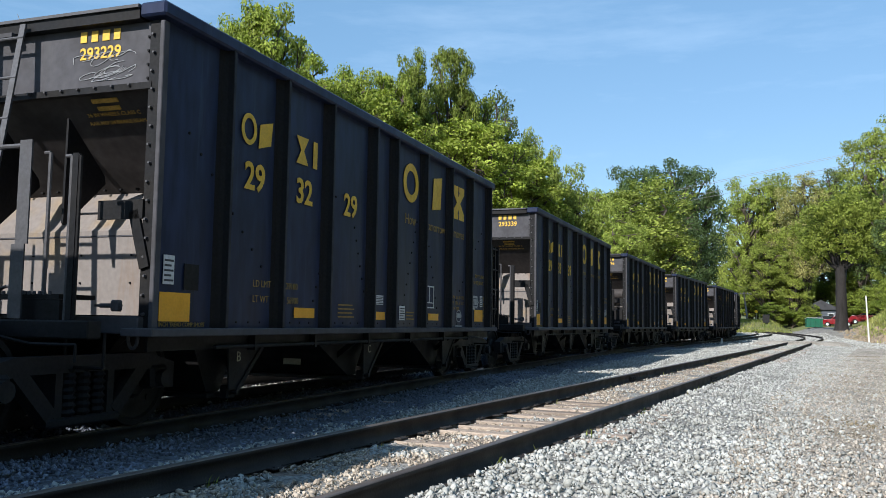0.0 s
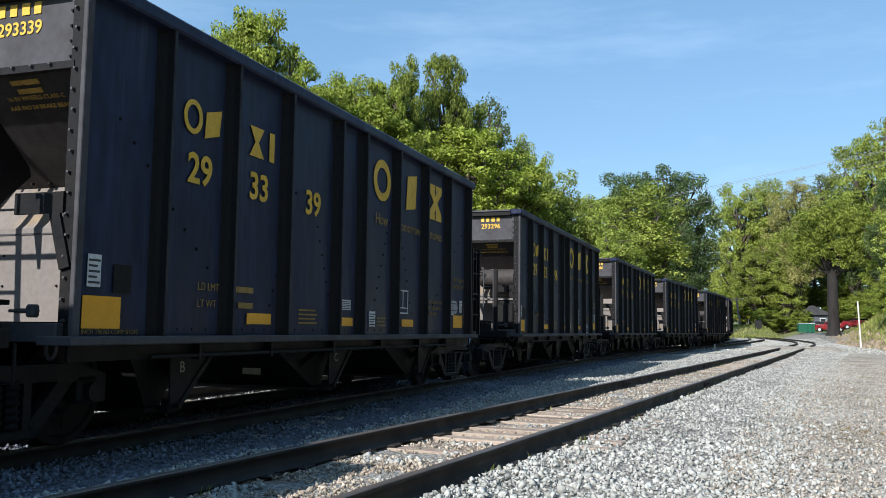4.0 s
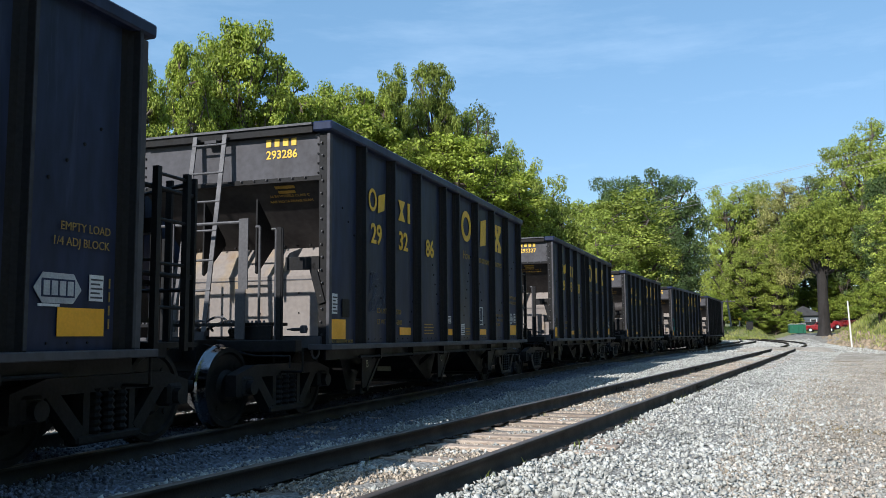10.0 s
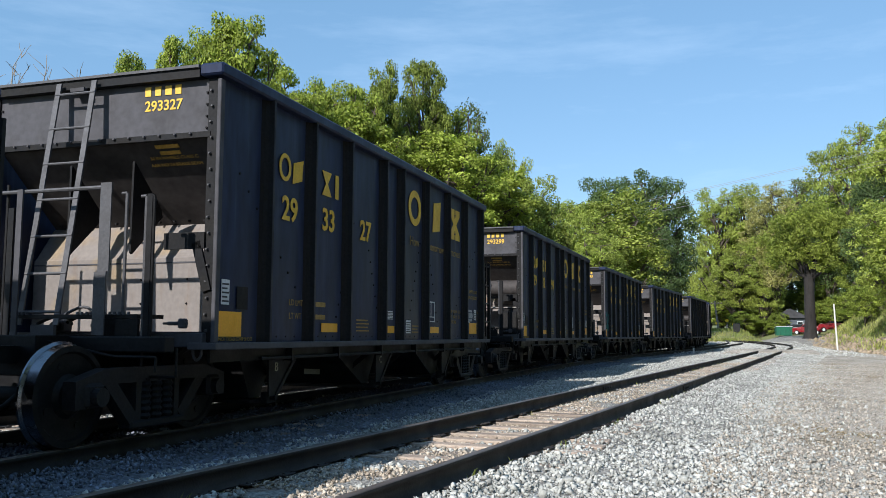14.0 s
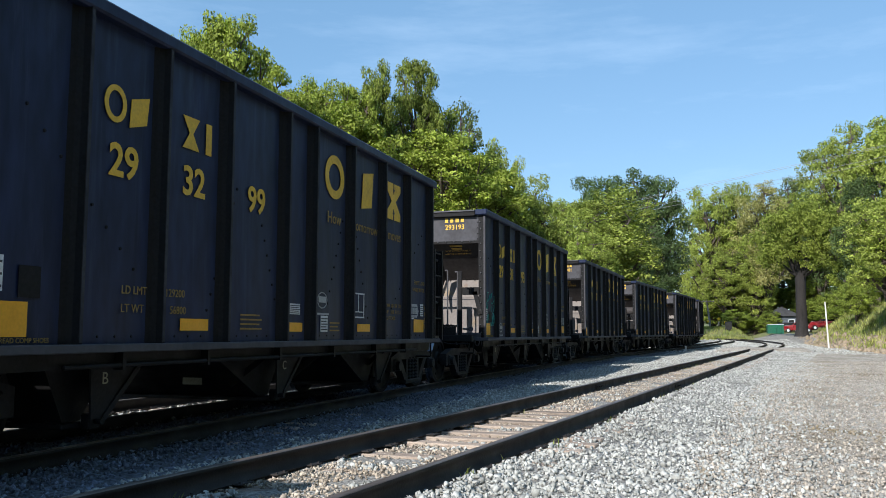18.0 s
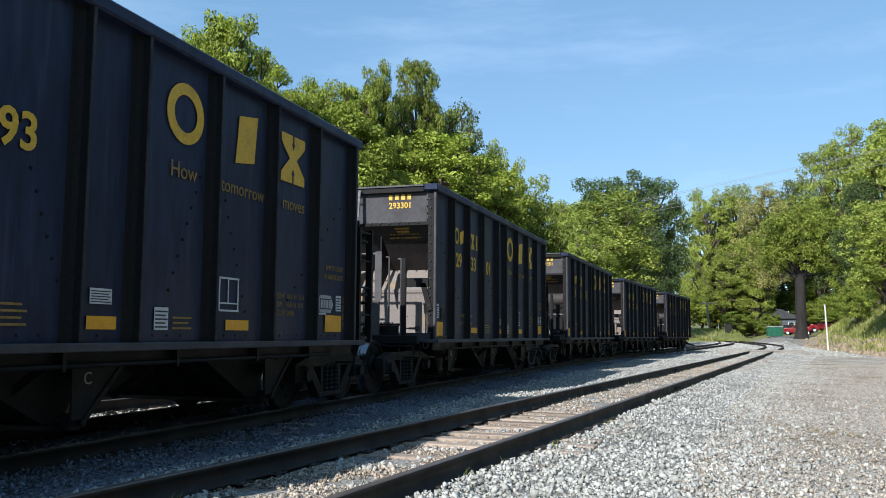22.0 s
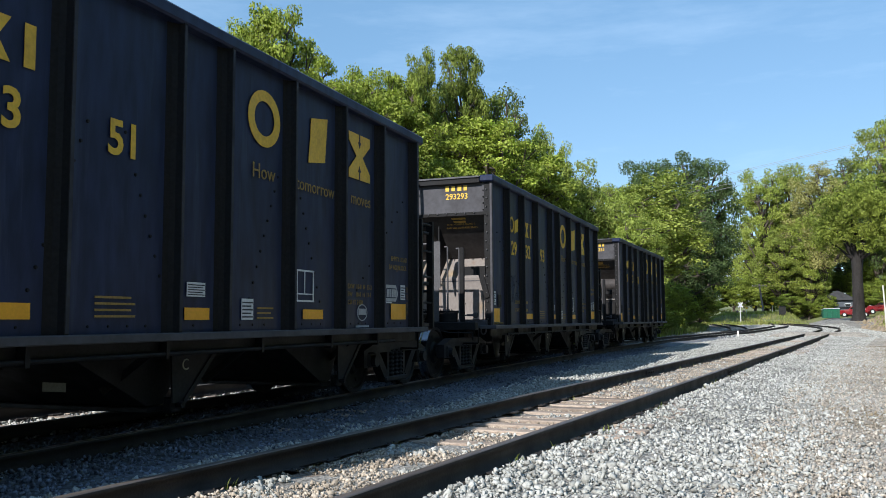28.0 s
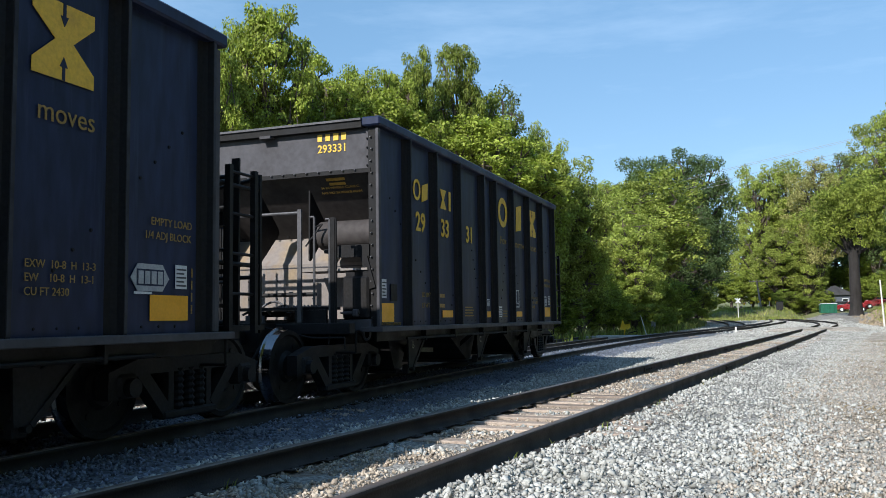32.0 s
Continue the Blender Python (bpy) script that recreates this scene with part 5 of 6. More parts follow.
def wheelset(parent, y):
    ws = part("wheelset", rod(B(), (-1.0, 0, 0), (1.0, 0, 0), 0.075, 14), M_WHEEL, parent, "steel axle with two wheels", smooth=True, at=pose(0, y, R_WHEEL))
    for d in (1, -1):
        prof = ((0.68, 0.49), (0.70, 0.49), (0.715, 0.463), (0.82, 0.452), (0.825, 0.40), (0.80, 0.38), (0.79, 0.20), (0.83, 0.16), (0.83, 0.075), (0.68, 0.075), (0.68, 0.16), (0.72, 0.20), (0.71, 0.38), (0.68, 0.40))
        for kind, mat, idx in (("wheel", M_WHEEL, (3, 4, 5, 6, 7, 8, 9, 10, 11, 12, 13, 0)), ("tread", M_STEEL, (0, 1, 2, 3))):
            bm, seg = B(), 40
            rings = [[bm.verts.new((d * prof[i][0], prof[i][1] * math.cos(2 * math.pi * k / seg), prof[i][1] * math.sin(2 * math.pi * k / seg))) for k in range(seg)] for i in idx]
            for r0, r1 in zip(rings, rings[1:]):
                for k in range(seg):
                    bm.faces.new((r0[k], r0[(k + 1) % seg], r1[(k + 1) % seg], r1[k]))
            if kind == "wheel":
                for k in range(4):
                    a = math.pi / 4 + k * math.pi / 2
                    rod(bm, (d * 0.79, 0.29 * math.cos(a), 0.29 * math.sin(a)), (d * 0.805, 0.29 * math.cos(a), 0.29 * math.sin(a)), 0.035, 8)
            part(kind, bm, mat, ws, "bright polished tread" if kind == "tread" else "", smooth=True)
    return ws


WHEEL_Y = (-1.18, 0.68, BODY - 0.68, BODY + 1.18)


def train_s(t):
    """How far along the track the leading edge of the first full car stands."""
    return 6.245 - 3.6243 * t - 0.018625 * t * t


# the unnumbered first car stays unseen; it is added to cast shadow
FLEET = (("", False, ""), ("293229", False, "229100 56900"), ("293339", False, ""), ("293296", True, "229300 56700"), ("293286", False, "229200 56800"), ("293327", False, ""), ("293299", True, "129200 56800"), ("293193", False, "229600 56400"), ("293301", False, "229200 56800"), ("293351", True, "229200 56800"), ("293293", False, ""), ("293331", True, ""))


def build_train():
    protos = {False: car_body(False), True: car_body(True)}
    used, cars = set(), []
    axle = None
    for i, (number, tank, load) in enumerate(FLEET):
        car = protos[tank] if tank not in used else copy_thing(protos[tank], Matrix())
        used.add(tank)
        cars.append((car, i - 1, number, load))
    sets = []
    for car, i, number, load in cars:
        if number:
            number_car(car, number, load)
        if number == "293193":
            scrawl(car, "graffiti", M_TEAL, 4, 0.10, 0.86, 1.20, 1.95, 16, "teal spray-painted scrawl")
        if number == "293229":
            scrawl(car, "scratches", M_CARD, 6, 0.5, 1.20, 3.16, 3.42, 12, "white scratched scrawl", True, 0.003)
        if number in ("293351", "293229", "293296"):
            badge(car, 8.40, 1.13)
        if number == "293193":
            badge(car, 1.40, 1.16)
        if number == "293299":
            badge(car, 5.62, 1.45)
        if number in ("293296", "293286", "293293"):
            scrawl(car, "chalk_scrawl", M_FAINT, 8, 1.22, 1.80, 1.38, 1.95, 22, "faint chalk scrawl", False, 0.0042)
        mine = []
        for y in WHEEL_Y:
            if axle is None:
                axle = wheelset(car, y)
                mine.append((axle, y))
            else:
                c = copy_thing(axle, pose(0, y, R_WHEEL))
                c.parent = car
                mine.append((c, y))
        sets.append((car, i, mine))
    return sets


TRAIN = build_train()


def car_pose(t, i):
    s = train_s(t) + i * PITCH
    a, b = beside(MAIN, s - 0.25, 0), beside(MAIN, s + BODY + 0.25, 0)
    d = (b - a).normalized()
    rz = math.degrees(math.atan2(-d.x, d.y))
    rx = math.degrees(math.asin(d.z))
    o = a + d * 0.25
    return pose(o.x, o.y, o.z, rx, 0, rz)


# ---- far things by the level crossing ----
M_GREENBIN = material("green_enamel", (0.012, 0.11, 0.062), 0.5, vary=0.15, scale=2.0, fine=20.0, bump=0.05)
M_LID = material("pale_plastic_lid", (0.55, 0.58, 0.60), 0.5, vary=0.08, scale=3.0, fine=20.0, bump=0.03)
M_RED = material("red_car_paint", (0.19, 0.008, 0.012), 0.3, vary=0.1, scale=2.0, fine=20.0, bump=0.0, coat=0.6)
M_CARWHITE = material("white_car_paint", (0.7, 0.7, 0.7), 0.3, vary=0.05, scale=2.0, fine=20.0, bump=0.0, coat=0.6)
M_DARKCAR = material("dark_blue_car_paint", (0.02, 0.025, 0.04), 0.3, vary=0.1, scale=2.0, fine=20.0, bump=0.0, coat=0.6)
M_GLASS = material("dark_car_glass", (0.012, 0.014, 0.016), 0.08, vary=0.1, scale=2.0, fine=10.0, bump=0.0)
M_TYRE = material("black_tyre_rubber", (0.015, 0.015, 0.015), 0.85, vary=0.2, scale=6.0, fine=40.0, bump=0.1)
# bark set far below the other trees' tone for the crown's shade
M_SHADEBARK = material("shade_darkened_bark", (0.020, 0.017, 0.016), 0.95, vary=0.35, scale=3.0, fine=25.0, bump=0.7, stretch=(1, 1, 0.2))
M_POST = material("weathered_white_post", (0.62, 0.60, 0.56), 0.7, vary=0.12, scale=3.0, fine=30.0, bump=0.1)
M_CASE = material("grey_cabinet_paint", (0.30, 0.31, 0.32), 0.6, vary=0.1, scale=3.0, fine=30.0, bump=0.05)
M_POLE = material("grey_pole_wood", (0.24, 0.21, 0.18), 0.85, vary=0.25, scale=2.0, fine=25.0, bump=0.3, stretch=(1, 1, 0.2))
M_YELLOW = material("yellow_sign_enamel", (0.75, 0.48, 0.01), 0.5, vary=0.08, scale=3.0, fine=20.0, bump=0.0)
# wall and roof tones lowered to stand for the shade of trees
M_WALLBOARD = material("shade_grey_clapboard", (0.085, 0.10, 0.12), 0.8, vary=0.1, scale=1.0, fine=12.0, bump=0.1)
M_SHINGLE = material("shade_dark_shingle", (0.042, 0.043, 0.048), 0.9, vary=0.2, scale=1.5, fine=14.0, bump=0.3)
M_CONCRETE = material("pale_crossing_panel", (0.42, 0.41, 0.38), 0.85, vary=0.12, scale=2.0, fine=20.0, bump=0.2)
M_ROAD = material("worn_asphalt", (0.16, 0.155, 0.15), 0.9, vary=0.15, scale=1.0, fine=25.0, bump=0.2)
M_WIRE = material("grey_wire", (0.26, 0.26, 0.25), 0.6, vary=0.05, scale=2.0, fine=10.0, bump=0.0)


def on_ground(x, y, rz=0.0, sink=0.02):
    return pose(x, y, ground_z(x, y) - sink, 0, 0, rz)


def dumpster(x, y, rz):
    d = thing("dumpster", None, None, "green steel dumpster with a pale lid on the verge", "dumpster", at=on_ground(x, y, rz))
    part("bin_body", prism(B(), [(-0.75, 0.1), (0.75, 0.1), (0.85, 1.15), (-0.85, 1.3)], -1.0, 1.0, "x"), M_GREENBIN, d)
    for i in (-0.6, 0.0, 0.6):
        part("bin_rib", box(B(), i - 0.04, i + 0.04, -0.90, -0.78, 0.15, 1.1), M_GREENBIN, d)
    part("bin_lid", bar(B(), (0, -0.92, 1.34), (0, 0.9, 1.2), 2.06, 0.06), M_LID, d, "pale plastic lid")
    for sx in (-0.9, 0.9):
        part("bin_sleeve", box(B(), sx * 1.14 - 0.06, sx * 1.14 + 0.06, -0.5, 0.5, 0.7, 0.85), M_GREENBIN, d)


def parked_car(x, y, rz, paint, label, tall=0.0):
    c = thing("parked_car", None, None, label, "car", at=on_ground(x, y, rz))
    body = B()
    prism(body, [(-2.2, 0.35), (2.2, 0.35), (2.25, 0.75), (1.9, 0.92 + tall), (1.0, 0.98 + tall), (-2.15, 0.98 + tall), (-2.25, 0.7)], -0.86, 0.86, "x")
    bmesh.ops.bevel(body, geom=body.edges[:], offset=0.05, segments=2, affect='EDGES')
    part("car_body", body, paint, c, smooth=True)
    cab = part("cabin", prism(B(), [(-1.5, 0.97 + tall), (0.95, 0.97 + tall), (0.35, 1.45 + tall), (-1.05, 1.47 + tall)], -0.74, 0.74, "x"), paint, c)
    part("side_window", prism(B(), [(-1.3, 1.02 + tall), (0.75, 1.02 + tall), (0.3, 1.4 + tall), (-1.0, 1.41 + tall)], -0.755, 0.755, "x"), M_GLASS, cab)
    part("windscreen", sheet(B(), [(-0.66, 0.93, 1.02 + tall), (0.66, 0.93, 1.02 + tall), (0.62, 0.40, 1.42 + tall), (-0.62, 0.40, 1.42 + tall)], 0.03), M_GLASS, cab)
    for sx in (-0.8, 0.8):
        for wy in (-1.35, 1.4):
            w = part("wheel", rod(B(), (sx - 0.1, wy, 0.33), (sx + 0.1, wy, 0.33), 0.33, 18), M_TYRE, c, smooth=True)
            part("wheel_rim", rod(B(), (sx * 1.03 - 0.1, wy, 0.33), (sx * 1.03 + 0.1, wy, 0.33), 0.19, 14), M_LID, w, smooth=True)
        part("headlight", box(B(), sx * 0.8 - 0.14, sx * 0.8 + 0.14, 2.18, 2.27, 0.62, 0.76, 0.02), M_LID, c)


def house(x, y, rz):
    h = thing("house", None, None, "small grey clapboard house among the trees", "house", at=on_ground(x, y, rz, 0.2))
    wall = part("wall", box(B(), -2.6, 2.6, -2.2, 3, 0, 2.6), M_WALLBOARD, h)
    for i in range(12):
        part("clapboard", box(B(), -2.62, 2.62, -2.23, -2.2, 0.08 + i * 0.21, 0.27 + i * 0.21), M_WALLBOARD, wall)
    part("roof", prism(B(), [(-3.0, 2.5), (3.0, 2.5), (0, 4.0)], -2.6, 3.3, "y"), M_SHINGLE, h, "dark shingle roof")
    for wx in (-1.8, 1.4):
        win = part("window", box(B(), wx - 0.45, wx + 0.45, -2.26, -2.23, 0.9, 2.0), M_LID, h)
        part("pane", box(B(), wx - 0.37, wx + 0.37, -2.275, -2.26, 0.98, 1.92), M_GLASS, win)


def crossing_signal(x, y):
    c = thing("crossbuck_sign", None, None, "white crossbuck sign on a post at the level crossing", "railway sign", at=on_ground(x, y, 5))
    part("sign_post", rod(B(), (0, 0, 0), (0, 0, 3.0), 0.06, 10), M_POST, c, smooth=True)
    for a in (45, -45):
        m = B()
        box(m, -0.44, 0.44, -0.10, -0.07, -0.085, 0.085)
        m.transform(pose(0, 0, 2.6, 0, a, 0))
        part("cross_board", m, M_CARWHITE, c, "white cross board")
    for sx in (-0.4, 0.4):
        lamp = part("signal_lamp", rod(B(), (sx, -0.16, 1.75), (sx, -0.05, 1.75), 0.16, 16), M_TYRE, c)
        part("lamp_arm", rod(B(), (0, -0.05, 1.75), (sx, -0.05, 1.75), 0.03), M_POST, lamp)


def yellow_sign(x, y, z, r):
    s = thing("yellow_sign", None, None, "small yellow warning sign on a thin post", "road sign", "yellow signs by the crossing", at=on_ground(x, y, 4))
    part("sign_post", rod(B(), (0, 0, 0), (0, 0, z), 0.03, 8), M_POST, s)
    b = B()
    rod(b, (0, -0.03, z), (0, -0.06, z), r, 14)
    part("sign_plate", b, M_YELLOW, s, "round yellow plate")


def white_pole(x, y):
    p = thing("marker_pole", None, None, "leaning weathered white pole at the gravel's edge", "pole", at=on_ground(x, y))
    part("pole_shaft", rod(B(), (0, 0, 0), (-0.16, 0, 3.9), 0.075, 12, 0.06), M_POST, p, smooth=True)
    part("pole_cap", rod(B(), (-0.16, 0, 3.9), (-0.162, 0, 3.96), 0.07, 12), M_POST, p)


def utility_pole(x, y, lean, h, name="utility_pole", label="grey wooden utility pole"):
    p = thing(name, None, None, label, "utility pole", at=on_ground(x, y, 0, 0.1))
    part("pole_shaft", rod(B(), (0, 0, 0), (lean, 0, h), 0.17, 12, 0.11), M_POLE, p, smooth=True)
    arm = part("cross_arm", box(B(), lean * 0.93 - 1.1, lean * 0.93 + 1.1, -0.18, -0.08, h * 0.93 - 0.06, h * 0.93 + 0.06, 0.01), M_POLE, p)
    for i in (-1.0, -0.5, 0.5, 1.0):
        part("insulator", rod(B(), (lean * 0.93 + i, -0.13, h * 0.93 + 0.06), (lean * 0.93 + i, -0.13, h * 0.93 + 0.2), 0.04, 8), M_LID, arm)


def wire(p0, p1, sag, r=0.02):
    cu = bpy.data.curves.new("overhead_wire", 'CURVE')
    cu.dimensions, cu.bevel_depth, cu.bevel_resolution = '3D', r, 1
    sp = cu.splines.new('POLY')
    n = 24
    sp.points.add(n)
    for i in range(n + 1):
        u = i / n
        q = Vector(p0).lerp(Vector(p1), u)
        sp.points[i].co = (q.x, q.y, q.z - sag * 4 * u * (1 - u), 1)
    cu.materials.append(M_WIRE)
    return tagged(new("overhead_wire", cu), "thin grey overhead wire strung across the line", "cable", "overhead wires")


dumpster(10.1, 126.0, 4)
parked_car(14.3, 137.0, 78, M_RED, "red parked car half hidden behind the big tree", 0.1)
parked_car(17.6, 134.0, 80, M_RED, "red parked pickup beyond the big tree", 0.25)
parked_car(13.0, 141.0, 84, M_DARKCAR, "dark parked car near the dumpster")
house(12.9, 147.0, -6)
crossing_signal(-1.25, 122.0)
for sx, sy, sz, sr in ((-0.5, 132.0, 0.9, 0.17), (0.5, 134.0, 1.0, 0.19), (1.5, 136.0, 1.1, 0.17), (3.1, 138.0, 1.5, 0.24), (4.0, 136.0, 1.0, 0.22)):
    yellow_sign(sx, sy, sz, sr)
white_pole(10.66, 80.0)
utility_pole(1.9, 140.0, -0.5, 4.6, label="short leaning grey utility pole")
utility_pole(34.0, 70.0, 0.3, 16.5)
utility_pole(-40.0, 84.0, 0.0, 8.2)
for dx, dz in ((-1.0, 0.0), (-0.5, 0.22), (0.5, -0.5), (1.0, -0.75)):
    wire((34.3 + dx, 70.0, 18.7 + dz), (-40 + dx, 84.0, 7.7 + dz), 0.3, 0.013)


def wheelie_bin(x, y):
    b = thing("trash_bin", None, None, "dark grey wheeled trash bin beside the bushes", "trash bin", at=on_ground(x, y, 8))
    part("bin_body", prism(B(), [(-0.35, 0.1), (0.35, 0.1), (0.42, 1.25), (-0.42, 1.25)], -0.4, 0.4, "x"), M_TYRE, b)
    part("bin_lid", box(B(), -0.44, 0.44, -0.46, 0.46, 1.25, 1.33, 0.02), M_GLASS, b)


wheelie_bin(4.15, 128.0)


def big_tree(x, y):
    """The old tree with the thick dark trunk by the parked cars."""
    rng = random.Random(9)
    t = thing("old_tree", None, None, "old tree with a thick dark forked trunk", "tree", at=on_ground(x, y, 0, 0.1))
    bm = B()
    rings = []
    for z, r in ((0.0, 0.98), (0.3, 0.78), (0.9, 0.66), (2.2, 0.60), (4.0, 0.57), (5.6, 0.55), (6.8, 0.60), (7.4, 0.52)):
        rings.append([bm.verts.new((0.012 * z + r * (1 + 0.05 * math.sin(3 * a + z)) * math.cos(a), r * (1 + 0.05 * math.sin(5 * a - z)) * math.sin(a), z)) for a in (2 * math.pi * i / 18 for i in range(18))])
    for lo, hi in zip(rings, rings[1:]):
        for i in range(18):
            bm.faces.new((lo[i], lo[(i + 1) % 18], hi[(i + 1) % 18], hi[i]))
    for q, r in (((-2.6, 0, 11.0), 0.36), ((1.9, 0.5, 11.5), 0.40), ((-0.4, -1.0, 13.0), 0.36), ((3.6, -0.5, 9.6), 0.22), ((-3.0, 0.4, 9.4), 0.20)):
        limb(bm, (0.1, 0, 6.8), q, r, r * 0.3, 4, rng)
    part("trunk", bm, M_SHADEBARK, t, "thick furrowed trunk, darkened for shade", smooth=True)
    lent = tree_proto("deep", 55, 26, 26000, 0.0085, 0.40, 1.1, 0.10, 0, 0.8, True)
    crown = next(c for c in lent.children if c.name.startswith("crown"))
    crown.parent = t
    crown.matrix_basis = Matrix.Diagonal((13.0, 12.0, 16.0, 1))
    for c in list(lent.children):
        bpy.data.objects.remove(c)
    bpy.data.objects.remove(lent)


big_tree(11.35, 106.0)


def crossing_pad(name, pts, s0, s1, half, mat, label):
    """Packed surface over the rails where a road crosses."""
    bm = B()
    rows = []
    s = s0
    while s <= s1 + 0.01:
        edge = smooth((s - s0) / 1.2) * smooth((s1 - s) / 1.2)
        rows.append([bm.verts.new(beside(pts, s, o, -0.22 + 0.225 * edge * smooth((half - abs(o)) / 0.6))) for o in np.linspace(-half, half, 17)])
        s += 0.4
    for a, b in zip(rows, rows[1:]):
        for i in range(16):
            bm.faces.new((a[i], a[i + 1], b[i + 1], b[i]))
    return tagged(new(name, mesh_of(bm, name, mat, True)), label, "road crossing", kind="structure")


crossing_pad("pavement_crossing", SIDING, 63.0, 71.0, 3.2, M_ROADBED, "packed gravel crossing over the siding")
panel = thing("crossing_panel", box(B(), -1.25, 1.25, -1.4, 1.4, -0.17, -0.012, 0.02), M_CONCRETE, "pale concrete crossing panel beside the main track", "crossing panel", at=pose(-7.0, 47.0, 0.0, 0, 0, -3))
for off in (-0.62, 0.0, 0.62):
    part("panel_joint", box(B(), off - 0.012, off + 0.012, -1.38, 1.38, -0.012, -0.009), M_BLACK, panel)


def switch_stand(x, y):
    s = thing("switch_stand", None, None, "switch stand with a yellow target beside the main track", "switch stand", at=on_ground(x, y))
    part("stand_base", box(B(), -0.3, 0.3, -0.2, 0.2, 0.0, 0.18, 0.02), M_BLACK, s)
    part("stand_post", rod(B(), (0, 0, 0.15), (0, 0, 0.55), 0.06, 10), M_YELLOW, s)
    part("target", prism(B(), [(-0.3, 0.5), (0.1, 0.45), (0.34, 0.6), (0.3, 0.85), (0.0, 0.78), (-0.12, 1.1), (-0.2, 0.8)], -0.02, 0.02, "y"), M_YELLOW, s, "yellow target plate")
    part("stand_lever", rod(B(), (0.1, 0, 0.25), (0.7, 0, 0.4), 0.025), M_BLACK, s)


switch_stand(-6.95, 52.0)


def relay_box(x, y):
    s = thing("relay_case", None, None, "small pale steel trackside cabinet on a post", "cabinet", at=on_ground(x, y))
    part("case_leg", prism(B(), [(-0.22, 0.0), (0.22, 0.0), (0.12, 0.7), (-0.12, 0.7)], -0.12, 0.12, "y"), M_CASE, s)
    part("case_box", box(B(), -0.16, 0.16, -0.13, 0.13, 0.68, 0.98, 0.03), M_CASE, s)
    part("case_cap", rod(B(), (0, 0, 0.98), (0, 0, 1.12), 0.10, 12, 0.05), M_TYRE, s)


relay_box(-6.6, 65.0)
stake = thing("marker_stake", rod(B(), (0, 0, 0), (-0.35, 0, 1.3), 0.03, 8), M_POST, "thin leaning pale stake among the weeds", "stake", at=on_ground(-6.35, 58.0))
low_post = thing("marker_post", box(B(), -0.06, 0.06, -0.04, 0.04, 0.0, 0.42, 0.01), M_POST, "short white marker post between the tracks", "marker post", at=on_ground(-0.85, 63.0))


# ---- weeds, grass and twigs ----
def blades(name, label, spots, seed, height):
    rng = np.random.default_rng(seed)
    n = len(spots)
    p = np.array(spots)
    a = rng.uniform(0, 2 * np.pi, n)
    h = rng.uniform(*height, n)
    w = h * rng.uniform(0.03, 0.07, n)
    lean = rng.normal(0, 0.35, (n, 2)) * h[:, None]
    side = np.stack([np.cos(a) * w, np.sin(a) * w, 0 * a], 1)
    mid = p + np.stack([lean[:, 0] * 0.35, lean[:, 1] * 0.35, h * 0.6], 1)
    top = p + np.stack([lean[:, 0], lean[:, 1], h], 1)
    v = np.stack([p - side, p + side, mid + side * 0.8, top, mid - side * 0.8], 1).reshape(-1, 3)
    f = np.arange(n * 5).reshape(-1, 5)
    return tagged(new(name, raw_mesh(name, v, f, M_BLADE)), label, "grass", kind="stuff")


def tuft_spots(rng, centres, per, spread):
    out = []
    for x, y in centres:
        for _ in range(per):
            px, py = x + rng.gauss(0, spread), y + rng.gauss(0, spread)
            out.append((px, py, ground_z(px, py)))
    return out


_rng = random.Random(21)
_c = []
for _ in range(70):
    yy = _rng.uniform(4.5, 40)
    _c.append((siding_x(yy) + _rng.choice((-0.66, -0.64, -0.9, 0.66, 0.9)) * _rng.uniform(0.95, 1.05), yy))
blades("rail_weeds", "sparse dry grass tufts along the siding rails", tuft_spots(_rng, _c, 5, 0.03), 5, (0.03, 0.10))
_c = [(_rng.uniform(12.6, 22.0) + max(0, y - 100) * 0.15, y) for y in np.linspace(58, 125, 520)]
blades("bank_grass", "dry yellow-green grass on the bank", tuft_spots(_rng, _c, 34, 0.6), 6, (0.15, 0.55))
_c = [(on_course(MAIN, y)[0] - 3.2 - abs(_rng.gauss(0, 1.6)), y) for y in np.linspace(38, 110, 260)]
blades("verge_weeds", "green weeds along the verge behind the main track", tuft_spots(_rng, _c, 16, 0.3), 7, (0.15, 0.7))
_c = [(_rng.uniform(-6.5, 6.0), y) for y in np.linspace(114, 142, 520)]
blades("far_meadow", "sunlit grass beyond the curve", tuft_spots(_rng, _c, 14, 0.6), 8, (0.2, 0.5))
sap = thing("sapling", None, None, "young pointed green sapling by the track", "sapling", at=on_ground(-5.7, 79.0))
part("stem", rod(B(), (0, 0, 0), (0, 0, 1.7), 0.03, 8, 0.008), M_BARK, sap)
_v = []
_r2 = np.random.default_rng(12)
for k in range(900):
    u = _r2.random()
    r, a, z = 0.42 * (1 - u) * math.sqrt(_r2.random()), _r2.random() * 6.283, 0.15 + 1.65 * u
    c, s = np.array((r * math.cos(a), r * math.sin(a), z)), 0.07
    d1, d2 = _r2.normal(size=3) * s, _r2.normal(size=3) * s * 0.5
    _v.append((c - d1, c - d2, c + d1, c + d2))
part("needles", raw_mesh("needles", np.array(_v).reshape(-1, 3), np.arange(3600).reshape(-1, 4), M_LEAF["bush"]), None, sap)


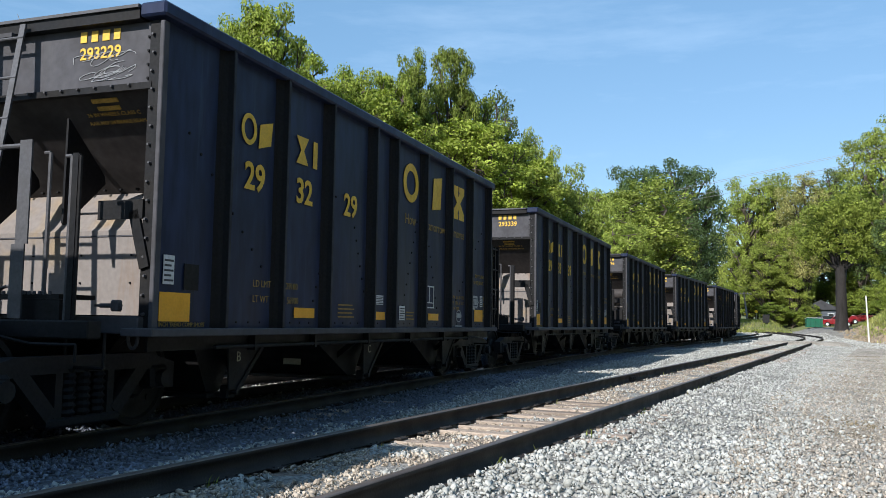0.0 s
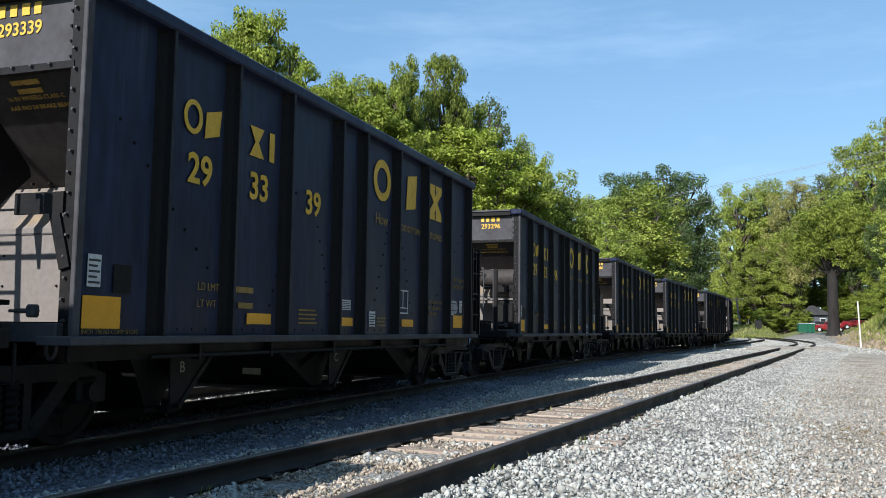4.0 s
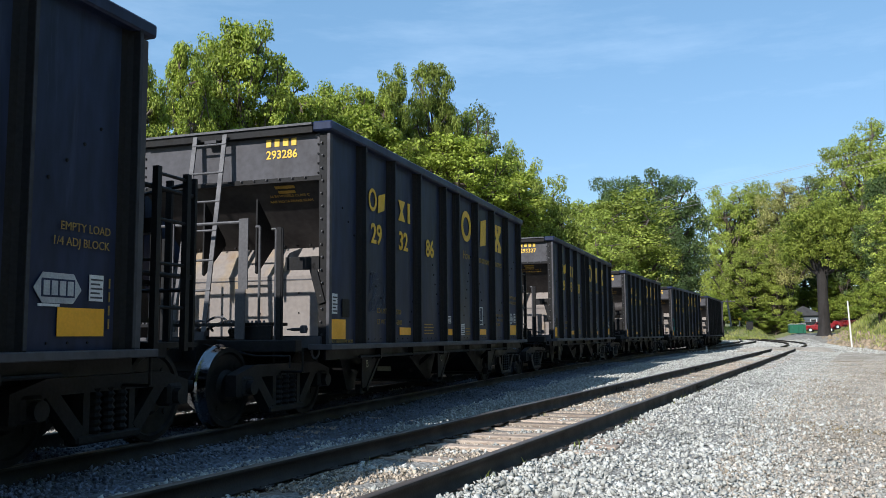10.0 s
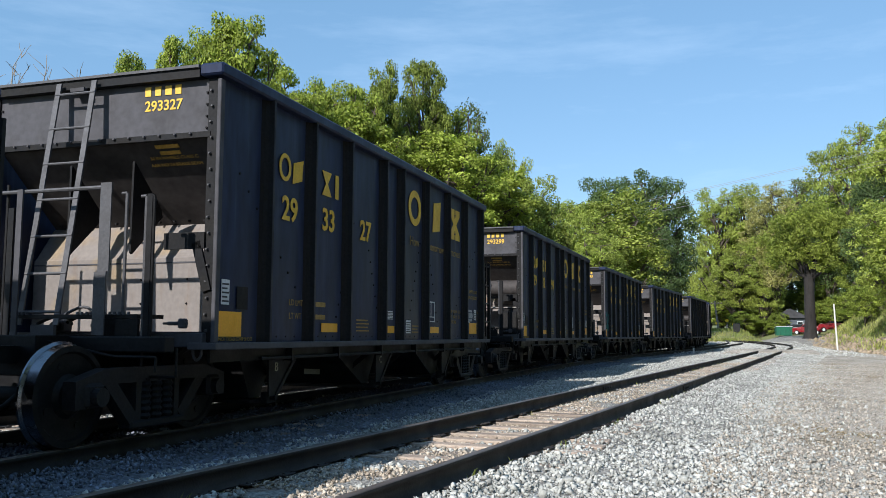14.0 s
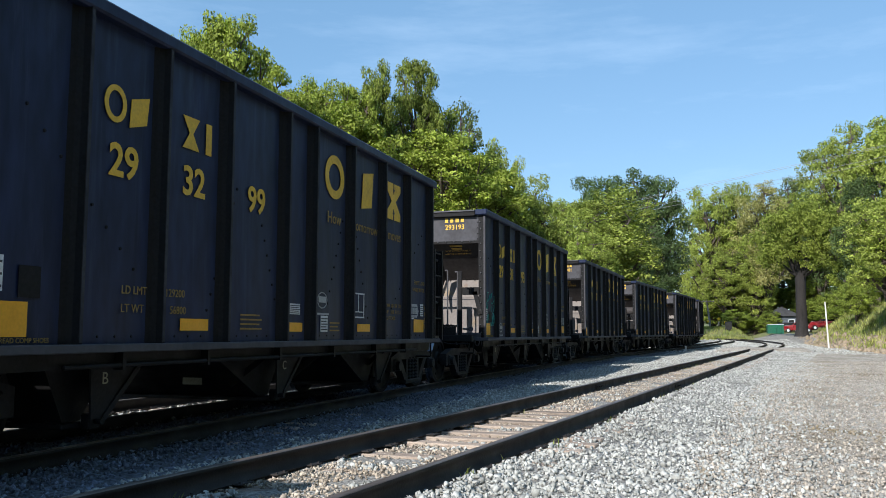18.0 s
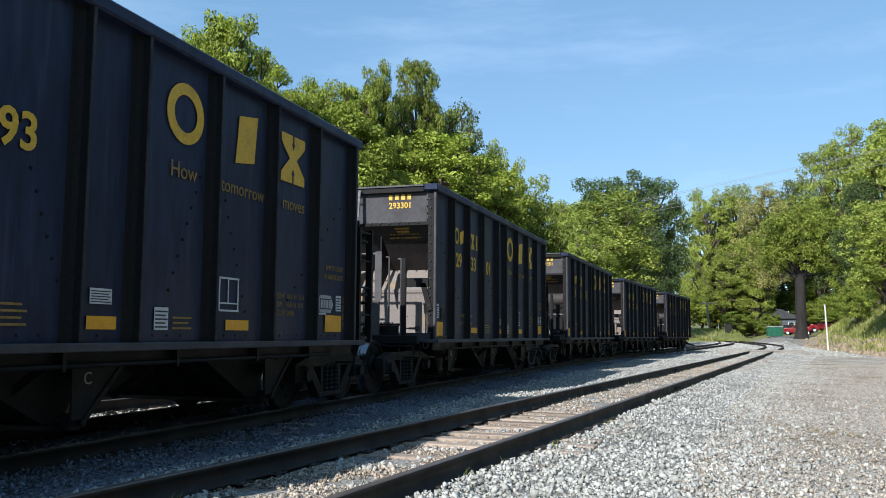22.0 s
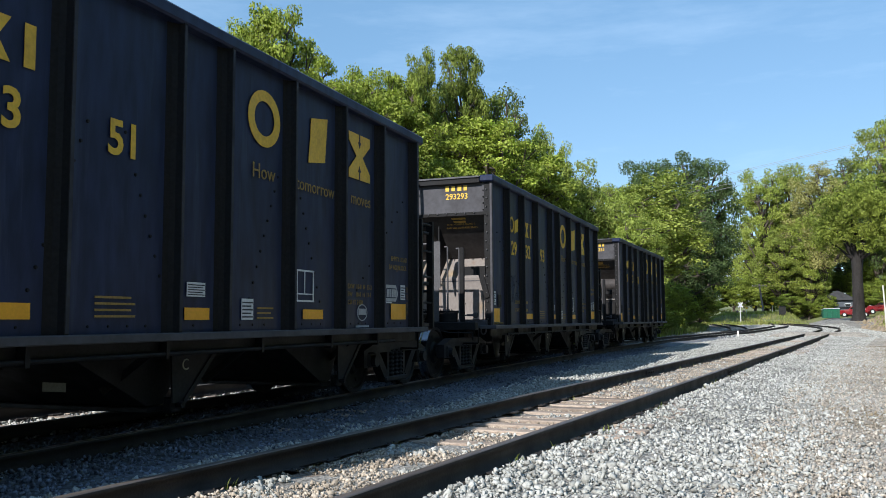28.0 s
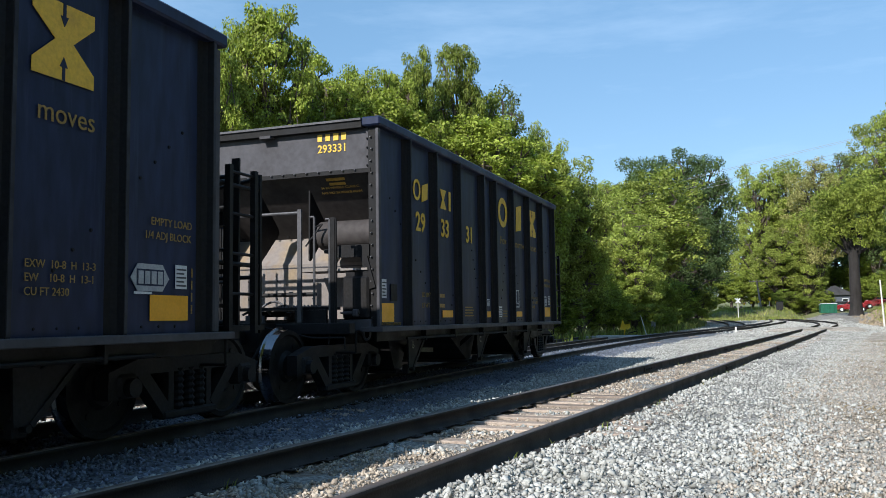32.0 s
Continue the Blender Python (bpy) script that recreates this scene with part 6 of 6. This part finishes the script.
def bare_tree(x, y, h, seed):
    """A dead tree: a leaning stem that forks into thin twigs."""
    rng = random.Random(seed)
    t = thing("dead_tree", None, None, "bare dead tree with thin grey twigs behind the train", "tree", "dead trees", at=on_ground(x, y, 0, 0.1))
    top = h - ground_z(x, y)
    stem = B()
    limb(stem, (0, 0, 0), (0.1, 0, top * 0.72), 0.07, 0.03, 5, rng)
    part("trunk", stem, M_POLE, t, "thin grey stem")
    for k in range(9):
        z = top * rng.uniform(0.5, 0.74)
        a = rng.uniform(0, 6.28)
        r = rng.uniform(0.25, 0.75)
        tip = Vector((0.1 + r * math.cos(a), r * math.sin(a), min(top, z + top * rng.uniform(0.12, 0.3))))
        bough = B()
        limb(bough, (0.09, 0, z), tip, 0.022, 0.006, 4, rng)
        for j in range(4):
            p = Vector((0.09, 0, z)).lerp(tip, rng.uniform(0.4, 0.95))
            limb(bough, p, p + Vector((rng.uniform(-0.3, 0.3), rng.uniform(-0.3, 0.3), rng.uniform(0.1, 0.45))), 0.009, 0.004, 3, rng)
        part("bough", bough, M_POLE, t)


bare_tree(-14.9, 16.1, 8.0, 3)
bare_tree(-14.5, 16.6, 8.2, 8)
bare_tree(-15.5, 15.6, 8.1, 5)


def joint_bar(pts, s, off):
    x, y, h = on_course(pts, s)
    j = thing("joint_bar", None, None, "bolted steel joint bar on the rail", "joint bar", "rail joints", at=pose(x + math.cos(h) * off, y - math.sin(h) * off, rise(y), 0, 0, -math.degrees(h)))
    for d in (1, -1):
        part("fish_plate", box(B(), d * 0.012 if d > 0 else -0.034, 0.034 if d > 0 else -0.012, -0.32, 0.32, -0.140, -0.050, 0.004), M_RAIL, j)
        for i in range(4):
            part("track_bolt", rod(B(), (d * 0.034, -0.24 + 0.16 * i, -0.095), (d * 0.055, -0.24 + 0.16 * i, -0.095), 0.018, 6), M_RAIL, j)


for _s in (19.1, 30.0):
    for _o in (-0.7525, 0.7525):
        joint_bar(SIDING, _s + (0.9 if _o > 0 else 0), _o)


# ---- what moves ----
def motions():
    for car, i, axles in TRAIN:
        walk(car, [(k * 0.5, car_pose(k * 0.5, i)) for k in range(65)])
        for ws, y in axles:
            walk(ws, [(k * 0.125 if k < 256 else 32.0, pose(0, y, R_WHEEL, math.degrees(-((train_s(k * 0.125 if k < 256 else 32.0) - train_s(0)) / R_WHEEL)))) for k in range(257)])


motions()
